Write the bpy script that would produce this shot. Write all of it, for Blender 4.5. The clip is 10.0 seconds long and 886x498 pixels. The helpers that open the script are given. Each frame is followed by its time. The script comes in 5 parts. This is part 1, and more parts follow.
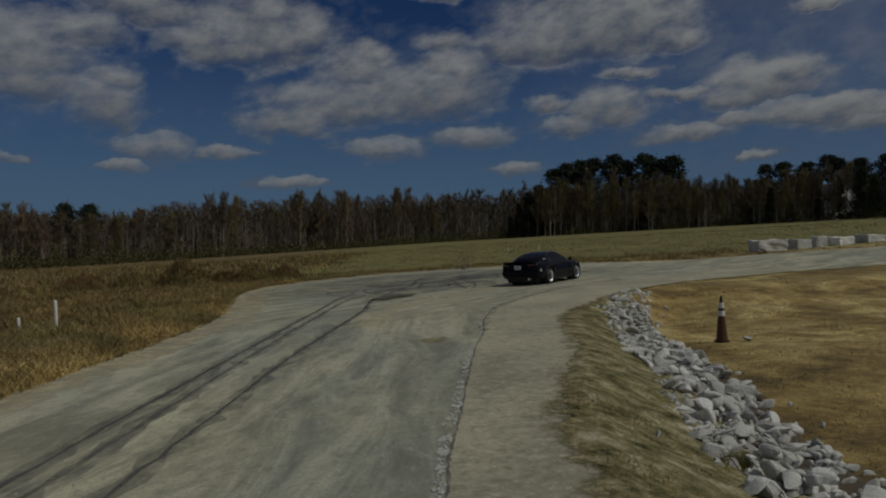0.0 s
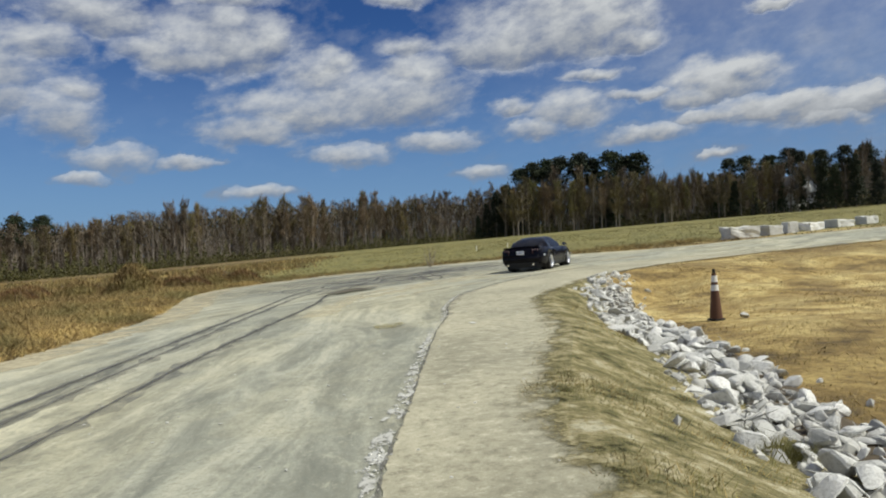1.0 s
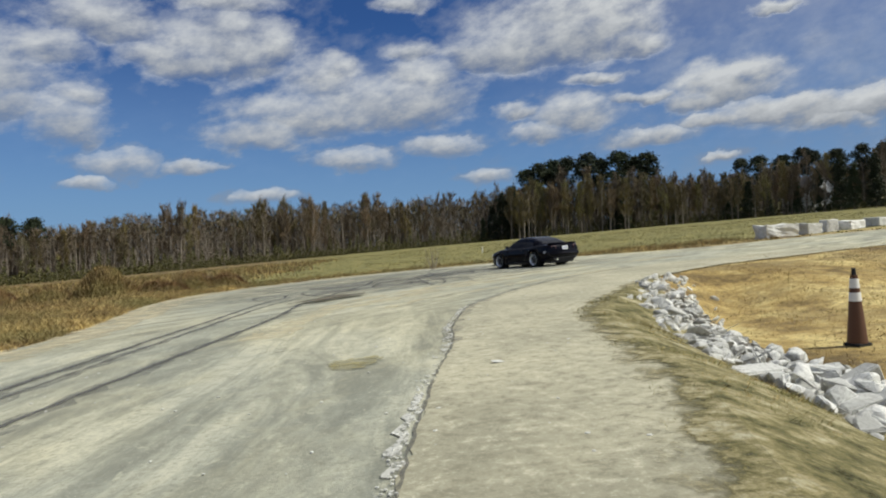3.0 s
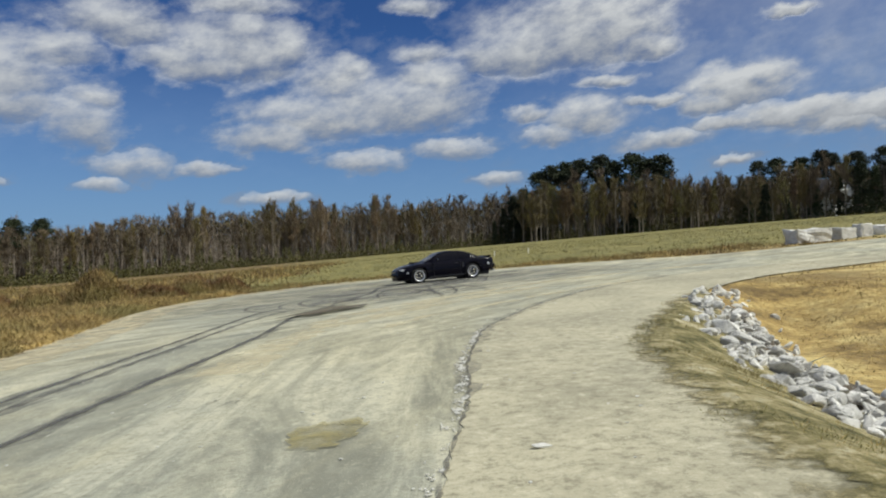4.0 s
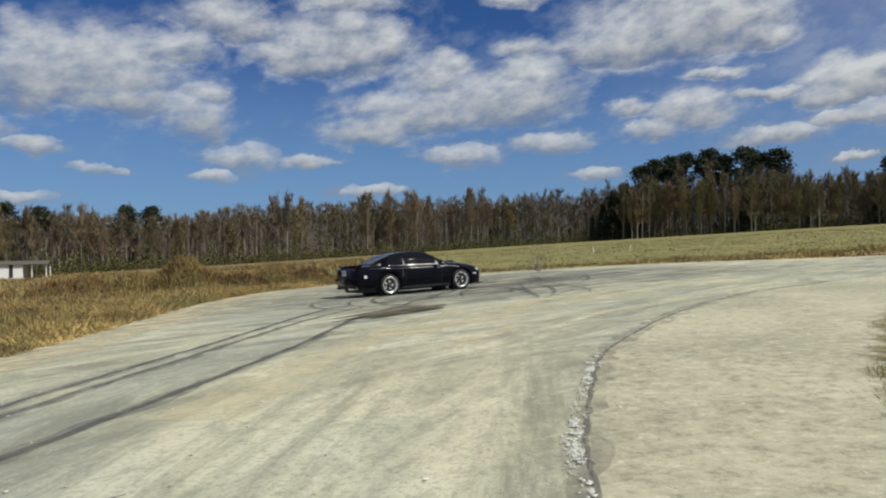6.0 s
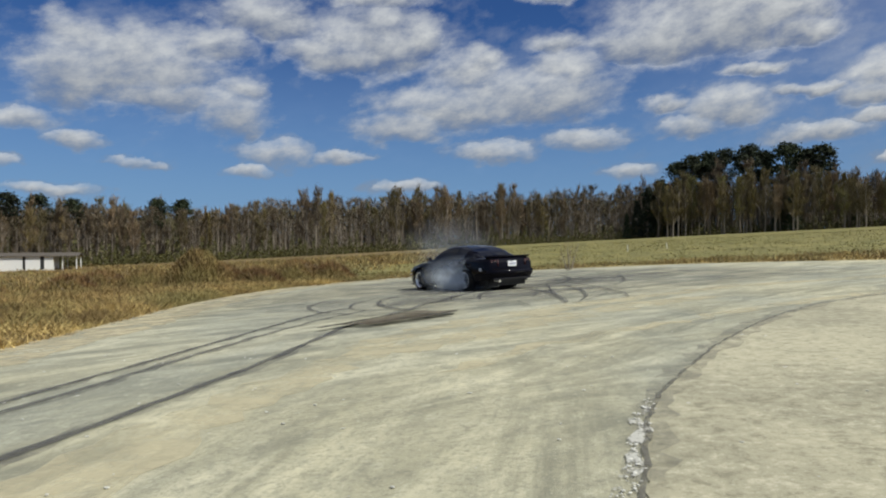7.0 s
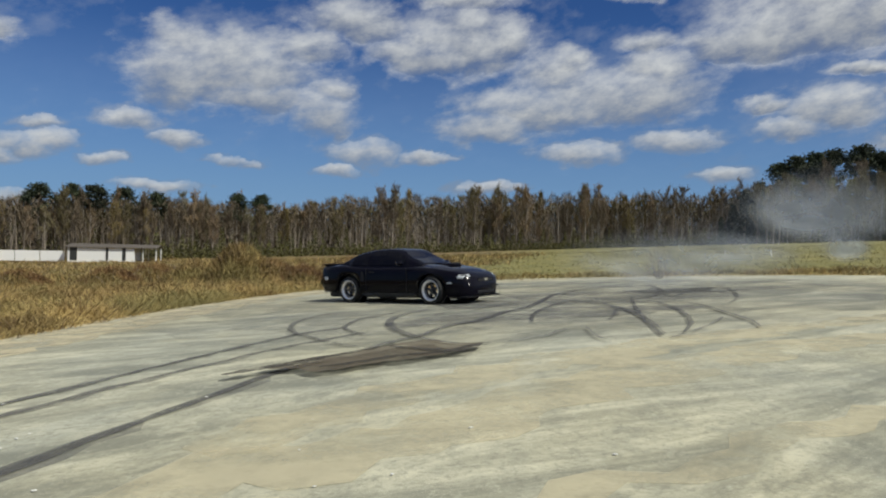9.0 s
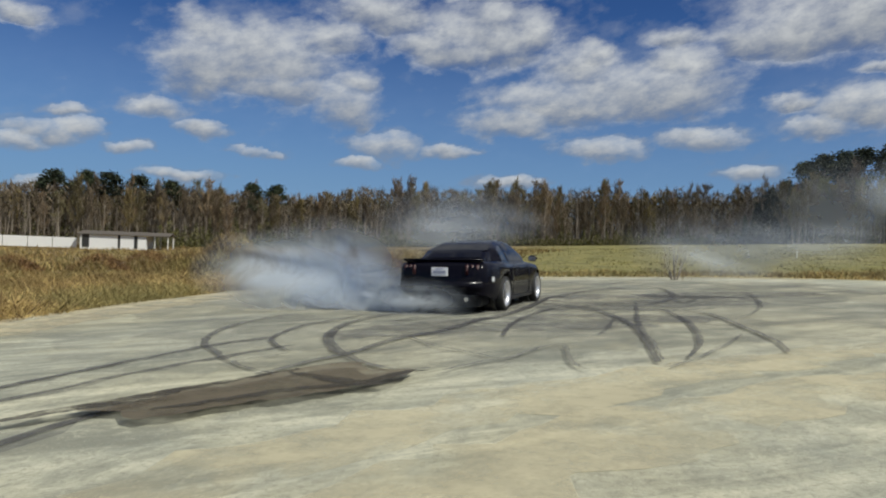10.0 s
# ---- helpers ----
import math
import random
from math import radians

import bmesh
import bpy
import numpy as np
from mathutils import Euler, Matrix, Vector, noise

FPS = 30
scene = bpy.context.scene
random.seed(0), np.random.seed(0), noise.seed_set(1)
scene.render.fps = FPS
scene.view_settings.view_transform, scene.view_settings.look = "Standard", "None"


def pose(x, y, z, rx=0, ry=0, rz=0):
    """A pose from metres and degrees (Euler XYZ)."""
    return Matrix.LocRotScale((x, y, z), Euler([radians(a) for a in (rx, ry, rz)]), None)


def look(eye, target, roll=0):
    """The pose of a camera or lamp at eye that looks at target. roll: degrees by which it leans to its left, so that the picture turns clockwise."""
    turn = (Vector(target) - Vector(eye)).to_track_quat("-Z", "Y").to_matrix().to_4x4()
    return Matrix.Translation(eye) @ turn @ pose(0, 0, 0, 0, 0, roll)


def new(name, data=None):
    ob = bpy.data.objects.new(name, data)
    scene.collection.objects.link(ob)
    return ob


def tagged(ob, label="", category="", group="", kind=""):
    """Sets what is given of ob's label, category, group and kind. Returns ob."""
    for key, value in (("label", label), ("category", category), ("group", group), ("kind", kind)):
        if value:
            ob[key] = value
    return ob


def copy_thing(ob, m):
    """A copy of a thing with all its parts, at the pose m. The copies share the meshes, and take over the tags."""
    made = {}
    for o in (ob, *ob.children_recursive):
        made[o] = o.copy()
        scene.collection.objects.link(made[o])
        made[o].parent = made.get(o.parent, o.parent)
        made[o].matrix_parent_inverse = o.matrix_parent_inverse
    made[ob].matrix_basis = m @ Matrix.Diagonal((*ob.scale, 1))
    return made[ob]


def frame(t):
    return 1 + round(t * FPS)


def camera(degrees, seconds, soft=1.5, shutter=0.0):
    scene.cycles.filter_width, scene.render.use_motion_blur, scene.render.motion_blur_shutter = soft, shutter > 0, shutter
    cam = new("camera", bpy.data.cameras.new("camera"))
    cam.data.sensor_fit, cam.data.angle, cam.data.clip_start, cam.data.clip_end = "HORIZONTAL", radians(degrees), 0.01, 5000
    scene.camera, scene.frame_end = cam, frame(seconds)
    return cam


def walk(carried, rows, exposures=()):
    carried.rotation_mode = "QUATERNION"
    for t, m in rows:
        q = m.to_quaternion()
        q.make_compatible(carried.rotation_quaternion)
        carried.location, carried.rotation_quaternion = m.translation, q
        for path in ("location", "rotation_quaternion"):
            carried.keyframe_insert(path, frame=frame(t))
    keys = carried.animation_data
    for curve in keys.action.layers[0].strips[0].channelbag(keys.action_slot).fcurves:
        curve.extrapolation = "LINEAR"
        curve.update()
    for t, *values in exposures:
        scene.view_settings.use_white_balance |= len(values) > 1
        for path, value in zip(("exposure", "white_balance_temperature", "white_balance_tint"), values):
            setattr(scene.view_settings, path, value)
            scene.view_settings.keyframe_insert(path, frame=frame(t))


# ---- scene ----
cam = camera(66.0, 10.0, 2.0)
PATH = [
    (0.0, (-0.000, -0.000, 0.256), 0.00, -0.78, -0.60),
    (0.5, (0.135, 1.005, -0.053), -1.43, -0.73, -1.55),
    (1.0, (0.251, 2.028, -0.390), -2.60, -0.44, -2.27),
    (1.5, (0.346, 3.101, -0.505), -3.21, -0.29, -2.48),
    (2.0, (0.410, 4.178, -0.611), -3.33, -0.29, -2.52),
    (2.5, (0.427, 5.440, -0.655), -2.93, -0.14, -2.67),
    (2.7, (0.441, 5.947, -0.648), -2.59, -0.13, -2.55),
    (3.8, (0.562, 8.603, -0.520), -1.73, 0.02, -2.11),
    (4.0, (0.550, 8.959, -0.517), -1.37, 0.13, -2.10),
    (4.5, (0.474, 9.751, -0.525), -0.15, 0.11, -1.58),
    (5.0, (0.435, 10.491, -0.557), 2.28, 0.18, -1.22),
    (5.5, (0.469, 11.313, -0.589), 4.64, -0.05, -0.86),
    (5.7, (0.504, 11.636, -0.595), 5.43, -0.12, -0.81),
    (6.8, (0.710, 13.856, -0.614), 8.81, -0.21, -0.19),
    (7.0, (0.704, 14.382, -0.606), 9.19, -0.45, -0.09),
    (7.5, (0.683, 15.709, -0.622), 11.14, -0.32, 0.13),
    (8.0, (0.601, 16.898, -0.626), 13.49, -0.18, 0.58),
    (8.5, (0.610, 18.090, -0.641), 14.76, -0.39, 1.11),
    (9.0, (0.671, 19.221, -0.690), 16.08, -0.44, 1.28),
    (9.5, (0.806, 20.362, -0.685), 17.12, -0.79, 1.56),
    (10.0, (0.948, 21.428, -0.662), 17.72, -1.01, 2.38),
]


def flown(eye, yaw, pitch, roll):
    """The camera's pose: yaw to the left, pitch up, roll to the right-hand side, in degrees."""
    return (Matrix.Translation(eye) @ Matrix.Rotation(radians(yaw), 4, "Z")
            @ Matrix.Rotation(radians(90 + pitch), 4, "X") @ Matrix.Rotation(radians(roll), 4, "Z"))


walk(cam, [(t, flown(e, a, b, c)) for t, e, a, b, c in PATH],
     exposures=[(0.0, -1.85), (0.3, -1.2), (0.6, -0.55), (0.9, -0.1), (1.1, 0.0), (5.5, 0.0), (8.0, -0.05), (10.0, -0.08)])

# ---- light ----
SUN_EL, SUN_AZ = 50.0, 105.0   # azimuth clockwise from +y
sun = new("sun", bpy.data.lights.new("sun", "SUN"))
sun.data.energy, sun.data.angle, sun.data.color = 4.3, radians(0.6), (0.965, 0.948, 0.845)
s_dir = Vector((math.sin(radians(SUN_AZ)) * math.cos(radians(SUN_EL)),
                math.cos(radians(SUN_AZ)) * math.cos(radians(SUN_EL)), math.sin(radians(SUN_EL))))
sun.matrix_basis = look(s_dir * 50, (0, 0, 0))

# clouds: azimuth, elevation, half width, half height (degrees)
CLOUDS = [
    (-32.0, 13.4, 4.7, 2.9), (-33.7, 15.1, 1.7, 1.7), (-27.8, 15.4, 2.7, 1.2), (-30.9, 11.3, 4.0, 1.0), (-23.8, 17.8, 3.7, 1.4),
    (-26.2, 10.4, 2.4, 1.8), (-25.1, 12.3, 1.8, 1.0), (-15.2, 16.3, 5.4, 2.1), (-14.2, 18.0, 3.2, 1.2), (-17.5, 14.9, 3.1, 1.2),
    (-11.1, 16.8, 1.9, 1.5), (-19.6, 15.6, 3.0, 1.1), (-4.1, 12.2, 6.6, 2.0), (0.2, 12.5, 4.3, 2.3), (-6.9, 14.2, 2.8, 1.6),
    (-8.9, 11.1, 5.6, 1.6), (-12.6, 9.7, 3.4, 1.1), (2.1, 14.1, 1.9, 1.3),
]
CLOUDS += [
    (-5.9, 15.3, 1.4, 0.8), (0.2, 14.6, 1.9, 1.1), (0.3, 16.2, 2.1, 0.7), (12.3, 16.9, 6.6, 2.5), (16.3, 17.3, 3.8, 2.0),
    (8.2, 15.9, 4.1, 1.7), (5.9, 15.6, 2.8, 1.3), (18.3, 15.4, 2.1, 1.0), (14.1, 18.8, 5.7, 1.2), (-0.1, 19.8, 2.4, 0.6),
    (-14.2, 19.7, 3.6, 0.8), (-5.2, 7.6, 3.5, 0.8), (2.9, 8.5, 2.9, 0.8), (-22.8, 7.3, 3.1, 1.1), (-24.8, 5.7, 1.8, 0.5),
    (-17.4, 7.1, 2.0, 0.5), (13.7, 10.5, 3.1, 1.4), (10.8, 9.1, 2.3, 0.8),
]
CLOUDS += [
    (25.0, 11.5, 3.6, 1.5), (26.9, 12.3, 1.8, 1.0), (22.7, 10.6, 2.0, 0.7), (27.9, 9.2, 3.9, 0.9), (30.0, 9.5, 1.7, 0.7),
    (19.8, 8.3, 2.9, 0.7), (24.2, 9.1, 2.3, 0.5), (24.9, 6.2, 1.5, 0.4), (29.1, 16.5, 1.7, 0.4), (15.5, 13.1, 2.2, 0.4),
    (19.1, 11.1, 2.3, 0.4), (9.0, 11.0, 1.6, 0.5), (-12.0, 4.9, 2.8, 0.6), (6.1, 5.8, 2.1, 0.7), (-49.9, 5.5, 1.7, 0.6),
    (-48.2, 6.5, 2.1, 1.0), (-46.0, 7.0, 1.8, 0.9), (-42.8, 5.7, 1.4, 0.5),
]
CLOUDS += [
    (-48.8, 2.6, 1.7, 0.6), (-38.9, 4.0, 2.9, 0.5), (-37.4, 7.8, 1.7, 0.6), (-50.1, 14.4, 2.0, 0.7), (-46.5, 8.3, 1.5, 0.4),
    (-33.5, 6.2, 1.8, 0.4), (-40.7, 9.0, 2.0, 0.8), (-38.0, 12.7, 2.9, 2.5), (-35.0, 13.5, 4.7, 2.5), (-37.6, 15.2, 2.1, 1.2),
    (32.3, 8.0, 2.1, 0.5), (32.0, 9.0, 4.0, 1.1), (35.0, 9.2, 2.0, 0.9),
]

world = bpy.data.worlds.new("sky")
scene.world = world
world.use_nodes = True
W = world.node_tree
W.nodes.clear()


def wmath(op, a, b=None, c=None, clamp=False):
    n = W.nodes.new("ShaderNodeMath")
    n.operation, n.use_clamp = op, clamp
    for i, v in enumerate((a, b, c)):
        if v is None:
            continue
        if isinstance(v, (int, float)):
            n.inputs[i].default_value = v
        else:
            W.links.new(v, n.inputs[i])
    return n.outputs[0]


def build_sky():
    tc = W.nodes.new("ShaderNodeTexCoord")
    sep = W.nodes.new("ShaderNodeSeparateXYZ")
    W.links.new(tc.outputs["Generated"], sep.inputs[0])
    x, y, z = sep.outputs
    az = wmath("MULTIPLY", wmath("ARCTAN2", x, y), 57.29578)
    el = wmath("MULTIPLY", wmath("ARCTAN2", z, wmath("SQRT", wmath("ADD", wmath("MULTIPLY", x, x), wmath("MULTIPLY", y, y)))), 57.29578)

    def noise_at(sx, sy, detail, rough, off):
        comb = W.nodes.new("ShaderNodeCombineXYZ")
        W.links.new(wmath("MULTIPLY", az, sx), comb.inputs[0])
        W.links.new(wmath("MULTIPLY", wmath("SUBTRACT", el, wmath("MULTIPLY", az, 0.16)), sy), comb.inputs[1])
        comb.inputs[2].default_value = off
        n = W.nodes.new("ShaderNodeTexNoise")
        n.inputs["Scale"].default_value, n.inputs["Detail"].default_value = 1.0, detail
        n.inputs["Roughness"].default_value = rough
        W.links.new(comb.outputs[0], n.inputs["Vector"])
        return n.outputs["Fac"]

    n1 = noise_at(0.30, 0.45, 7, 0.6, 1.3)
    n2 = noise_at(0.30, 0.48, 6, 0.58, 7.7)
    n3 = noise_at(0.42, 0.75, 7, 0.62, 4.1)
    az_w = wmath("ADD", az, wmath("MULTIPLY", wmath("SUBTRACT", n1, 0.5), 4.0))
    el_w = wmath("ADD", el, wmath("MULTIPLY", wmath("SUBTRACT", n2, 0.5), 2.2))
    best, wsum, vsum = None, None, None
    for a, e, da, de in CLOUDS:
        du = wmath("MULTIPLY", wmath("SUBTRACT", az_w, a), 1.0 / (da * 1.12))
        dv = wmath("MULTIPLY", wmath("SUBTRACT", el_w, e), 1.0 / (de * 1.12))
        f = wmath("SUBTRACT", wmath("SUBTRACT", 1.0, wmath("MULTIPLY", du, du)), wmath("MULTIPLY", dv, dv))
        w = wmath("MAXIMUM", f, 0.001)
        best = f if best is None else wmath("MAXIMUM", best, f)
        wsum = w if wsum is None else wmath("ADD", wsum, w)
        wv = wmath("MULTIPLY", w, wmath("MAXIMUM", wmath("MINIMUM", dv, 1.0), -1.0))
        vsum = wv if vsum is None else wmath("ADD", vsum, wv)
    # the rest of the sky, overhead and behind, carries the same broken cloud
    n4 = noise_at(0.05, 0.09, 6, 0.55, 2.2)
    rest = wmath("MULTIPLY", wmath("SUBTRACT", n4, 0.52), 5.0)
    away = wmath("MAXIMUM", wmath("GREATER_THAN", el, 22.0), wmath("GREATER_THAN", wmath("ABSOLUTE", wmath("ADD", az, 6.0)), 52.0))
    best = wmath("MAXIMUM", best, wmath("SUBTRACT", wmath("MULTIPLY", rest, away), wmath("MULTIPLY", wmath("SUBTRACT", 1.0, away), 2.0)))
    ragged = wmath("ADD", best, wmath("MULTIPLY", wmath("SUBTRACT", n3, 0.5), 2.8))
    cover = W.nodes.new("ShaderNodeMapRange")
    cover.interpolation_type = "SMOOTHSTEP"
    cover.inputs["From Min"].default_value, cover.inputs["From Max"].default_value = -1.0, 1.55
    W.links.new(ragged, cover.inputs["Value"])
    thin = wmath("MULTIPLY", wmath("SUBTRACT", n2, 0.50, clamp=True), 0.8)
    # a thin veil thickens towards the sun
    veil = wmath("MULTIPLY", wmath("MULTIPLY", wmath("SUBTRACT", az, 2.0, clamp=False), 0.022, clamp=True), wmath("MULTIPLY", n1, 0.75))
    thin = wmath("ADD", thin, veil)
    mask = wmath("MINIMUM", wmath("ADD", wmath("MULTIPLY", cover.outputs[0], 0.94), thin), 1.0)
    low = wmath("MULTIPLY", wmath("SUBTRACT", 1.0, wmath("MULTIPLY", wmath("ABSOLUTE", el), 0.062), clamp=True), 0.15)
    mask = wmath("MAXIMUM", mask, low)
    shade = wmath("ADD", wmath("DIVIDE", vsum, wsum), wmath("MULTIPLY", wmath("SUBTRACT", n3, 0.5), 1.6))
    ramp = W.nodes.new("ShaderNodeValToRGB")
    ramp.color_ramp.elements[0].position, ramp.color_ramp.elements[0].color = 0.15, (0.245, 0.272, 0.315, 1)
    ramp.color_ramp.elements[1].position, ramp.color_ramp.elements[1].color = 0.75, (0.585, 0.61, 0.625, 1)
    W.links.new(wmath("ADD", wmath("MULTIPLY", shade, 0.5), 0.5), ramp.inputs[0])
    sky = W.nodes.new("ShaderNodeTexSky")
    sky.sky_type, sky.sun_disc = "NISHITA", False
    sky.sun_elevation, sky.sun_rotation = radians(SUN_EL), radians(SUN_AZ)
    sky.altitude, sky.air_density, sky.dust_density, sky.ozone_density = 100, 1.0, 0.6, 3.0
    deep = W.nodes.new("ShaderNodeMix")
    deep.data_type, deep.blend_type = "RGBA", "MULTIPLY"
    deep.inputs[0].default_value = 1.0
    W.links.new(sky.outputs[0], deep.inputs[6])
    deep.inputs[7].default_value = (0.0215, 0.0380, 0.0655, 1)
    pale = W.nodes.new("ShaderNodeMix")
    pale.data_type = "RGBA"
    near_horizon = wmath("SUBTRACT", 1.0, wmath("MULTIPLY", wmath("ABSOLUTE", el), 1 / 19.0), clamp=True)
    W.links.new(wmath("MULTIPLY", wmath("POWER", near_horizon, 1.6), 0.8), pale.inputs[0])
    W.links.new(deep.outputs[2], pale.inputs[6])
    pale.inputs[7].default_value = (0.205, 0.395, 0.66, 1)
    mix = W.nodes.new("ShaderNodeMix")
    mix.data_type = "RGBA"
    W.links.new(mask, mix.inputs[0])
    W.links.new(pale.outputs[2], mix.inputs[6])
    W.links.new(ramp.outputs[0], mix.inputs[7])
    bg = W.nodes.new("ShaderNodeBackground")
    bg.inputs["Strength"].default_value = 1.0
    W.links.new(mix.outputs[2], bg.inputs["Color"])
    out = W.nodes.new("ShaderNodeOutputWorld")
    W.links.new(bg.outputs[0], out.inputs["Surface"])


build_sky()

# ---- materials ----


class Mat:
    """A node material with a few short-hand makers."""

    def __init__(self, name, rough=0.8, metal=0.0):
        self.m = bpy.data.materials.new(name)
        self.m.use_nodes = True
        self.t = self.m.node_tree
        self.b = self.t.nodes["Principled BSDF"]
        self.b.inputs["Roughness"].default_value, self.b.inputs["Metallic"].default_value = rough, metal
        self.c = None

    def coords(self, kind="Object", scale=(1, 1, 1), rot=(0, 0, 0)):
        tc = self.t.nodes.new("ShaderNodeTexCoord")
        mp = self.t.nodes.new("ShaderNodeMapping")
        mp.inputs["Scale"].default_value = scale
        turn = self.t.nodes.new("ShaderNodeMapping")
        turn.inputs["Rotation"].default_value = rot
        self.t.links.new(tc.outputs[kind], turn.inputs[0])
        self.t.links.new(turn.outputs[0], mp.inputs[0])
        return mp.outputs[0]

    def noise(self, scale, detail=5, rough=0.6, stretch=(1, 1, 1), distort=0.0, kind="Object", rot=(0, 0, 0)):
        n = self.t.nodes.new("ShaderNodeTexNoise")
        n.inputs["Scale"].default_value, n.inputs["Detail"].default_value = scale, detail
        n.inputs["Roughness"].default_value, n.inputs["Distortion"].default_value = rough, distort
        self.t.links.new(self.coords(kind, stretch, rot), n.inputs["Vector"])
        return n.outputs["Fac"]

    def ramp(self, fac, stops):
        r = self.t.nodes.new("ShaderNodeValToRGB")
        els = r.color_ramp.elements
        while len(els) < len(stops):
            els.new(0.5)
        for e, (p, c) in zip(els, stops):
            e.position, e.color = p, (*c, 1) if len(c) == 3 else (c[0], c[0], c[0], 1)
        self.t.links.new(fac, r.inputs[0])
        return r.outputs[0]

    def mix(self, fac, a, b, blend="MIX"):
        n = self.t.nodes.new("ShaderNodeMix")
        n.data_type, n.blend_type = "RGBA", blend
        for i, v in ((0, fac), (6, a), (7, b)):
            if isinstance(v, tuple):
                n.inputs[i].default_value = (*v, 1)
            elif isinstance(v, (int, float)):
                n.inputs[i].default_value = v
            else:
                self.t.links.new(v, n.inputs[i])
        return n.outputs[2]

    def random(self, island=False):
        n = self.t.nodes.new("ShaderNodeNewGeometry" if island else "ShaderNodeObjectInfo")
        return n.outputs["Random Per Island" if island else "Random"]

    def colour(self, socket):
        if isinstance(socket, tuple):
            self.b.inputs["Base Color"].default_value = (*socket, 1)
        else:
            self.t.links.new(socket, self.b.inputs["Base Color"])
        return self

    def bump(self, fac, strength=0.3, dist=0.02):
        n = self.t.nodes.new("ShaderNodeBump")
        n.inputs["Strength"].default_value, n.inputs["Distance"].default_value = strength, dist
        self.t.links.new(fac, n.inputs["Height"])
        self.t.links.new(n.outputs[0], self.b.inputs["Normal"])
        return self

    def alpha(self, fac):
        self.t.links.new(fac, self.b.inputs["Alpha"])
        return self


def plain(name, c, rough=0.6, metal=0.0, vary=0.12):
    a = Mat(name, rough, metal)
    n = a.noise(6.0, 4)
    a.colour(a.mix(n, tuple(v * (1 - vary) for v in c), tuple(min(1, v * (1 + vary)) for v in c)))
    return a.m


def road_material():
    a = Mat("road_gravel", 0.93)
    streak = a.noise(1.0, 8, 0.70, (1.3, 0.22, 1), 0.8)
    sweep = a.noise(1.0, 8, 0.72, (1.0, 0.28, 1), 0.9, rot=(0, 0, radians(44)))
    # past the bend the traffic has drawn its dust to the east
    sep = a.t.nodes.new("ShaderNodeSeparateXYZ")
    a.t.links.new(a.coords("Object"), sep.inputs[0])
    bend = a.t.nodes.new("ShaderNodeMapRange")
    bend.interpolation_type = "SMOOTHSTEP"
    bend.inputs["From Min"].default_value, bend.inputs["From Max"].default_value = 15.0, 23.0
    a.t.links.new(sep.outputs[1], bend.inputs["Value"])
    flow = a.mix(bend.outputs[0], streak, sweep)
    broad = a.noise(0.20, 5, 0.6, (1.2, 0.5, 1), 0.5)
    patch = a.noise(0.9, 6, 0.7, (1, 0.5, 1), 0.8)
    blotch = a.noise(3.2, 6, 0.72, (1, 0.7, 1), 0.5)
    grain = a.noise(22, 6, 0.78)
    stones = a.noise(60, 3, 0.7)
    grey = a.ramp(flow, [(0.40, (0.205, 0.21, 0.168)), (0.5, (0.335, 0.337, 0.265)), (0.60, (0.50, 0.488, 0.375))])
    tan = a.ramp(flow, [(0.40, (0.245, 0.235, 0.165)), (0.5, (0.41, 0.385, 0.265)), (0.59, (0.62, 0.58, 0.405))])
    c = a.mix(a.ramp(broad, [(0.42, (0,)), (0.58, (0.9,))]), grey, tan)
    c = a.mix(a.ramp(patch, [(0.5, (0,)), (0.7, (0.5,))]), c, (0.50, 0.465, 0.310))
    c = a.mix(a.ramp(blotch, [(0.32, (0.6,)), (0.5, (0,))]), c, (0.235, 0.235, 0.180))
    c = a.mix(a.ramp(blotch, [(0.58, (0,)), (0.72, (0.55,))]), c, (0.56, 0.54, 0.405))
    speck = a.noise(7.5, 6, 0.8, (1, 0.6, 1), 0.4)
    c = a.mix(a.ramp(speck, [(0.36, (0.5,)), (0.47, (0,))]), c, (0.215, 0.212, 0.158))
    c = a.mix(a.ramp(speck, [(0.56, (0,)), (0.66, (0.5,))]), c, (0.58, 0.56, 0.414))
    c = a.mix(a.ramp(grain, [(0.36, (0.6,)), (0.5, (0,))]), c, (0.19, 0.185, 0.140))
    c = a.mix(a.ramp(stones, [(0.60, (0,)), (0.70, (0.55,))]), c, (0.62, 0.60, 0.468))
    a.colour(c)
    a.bump(a.mix(0.5, grain, stones), 0.6, 0.014)
    return a.m


def shoulder_material():
    a = Mat("tan_gravel", 0.95)
    broad = a.noise(0.5, 5, 0.6)
    grain = a.noise(20, 7, 0.8)
    c = a.ramp(broad, [(0.36, (0.32, 0.30, 0.212)), (0.62, (0.49, 0.455, 0.32))])
    speck = a.noise(8, 6, 0.8)
    c = a.mix(a.ramp(speck, [(0.38, (0.7,)), (0.48, (0,))]), c, (0.20, 0.185, 0.125))
    c = a.mix(a.ramp(speck, [(0.54, (0,)), (0.64, (0.7,))]), c, (0.62, 0.58, 0.43))
    c = a.mix(a.ramp(grain, [(0.35, (0.6,)), (0.5, (0,))]), c, (0.25, 0.23, 0.158))
    c = a.mix(a.ramp(a.noise(48, 3), [(0.6, (0,)), (0.72, (0.6,))]), c, (0.62, 0.60, 0.468))
    a.colour(c).bump(grain, 0.5, 0.015)
    return a.m


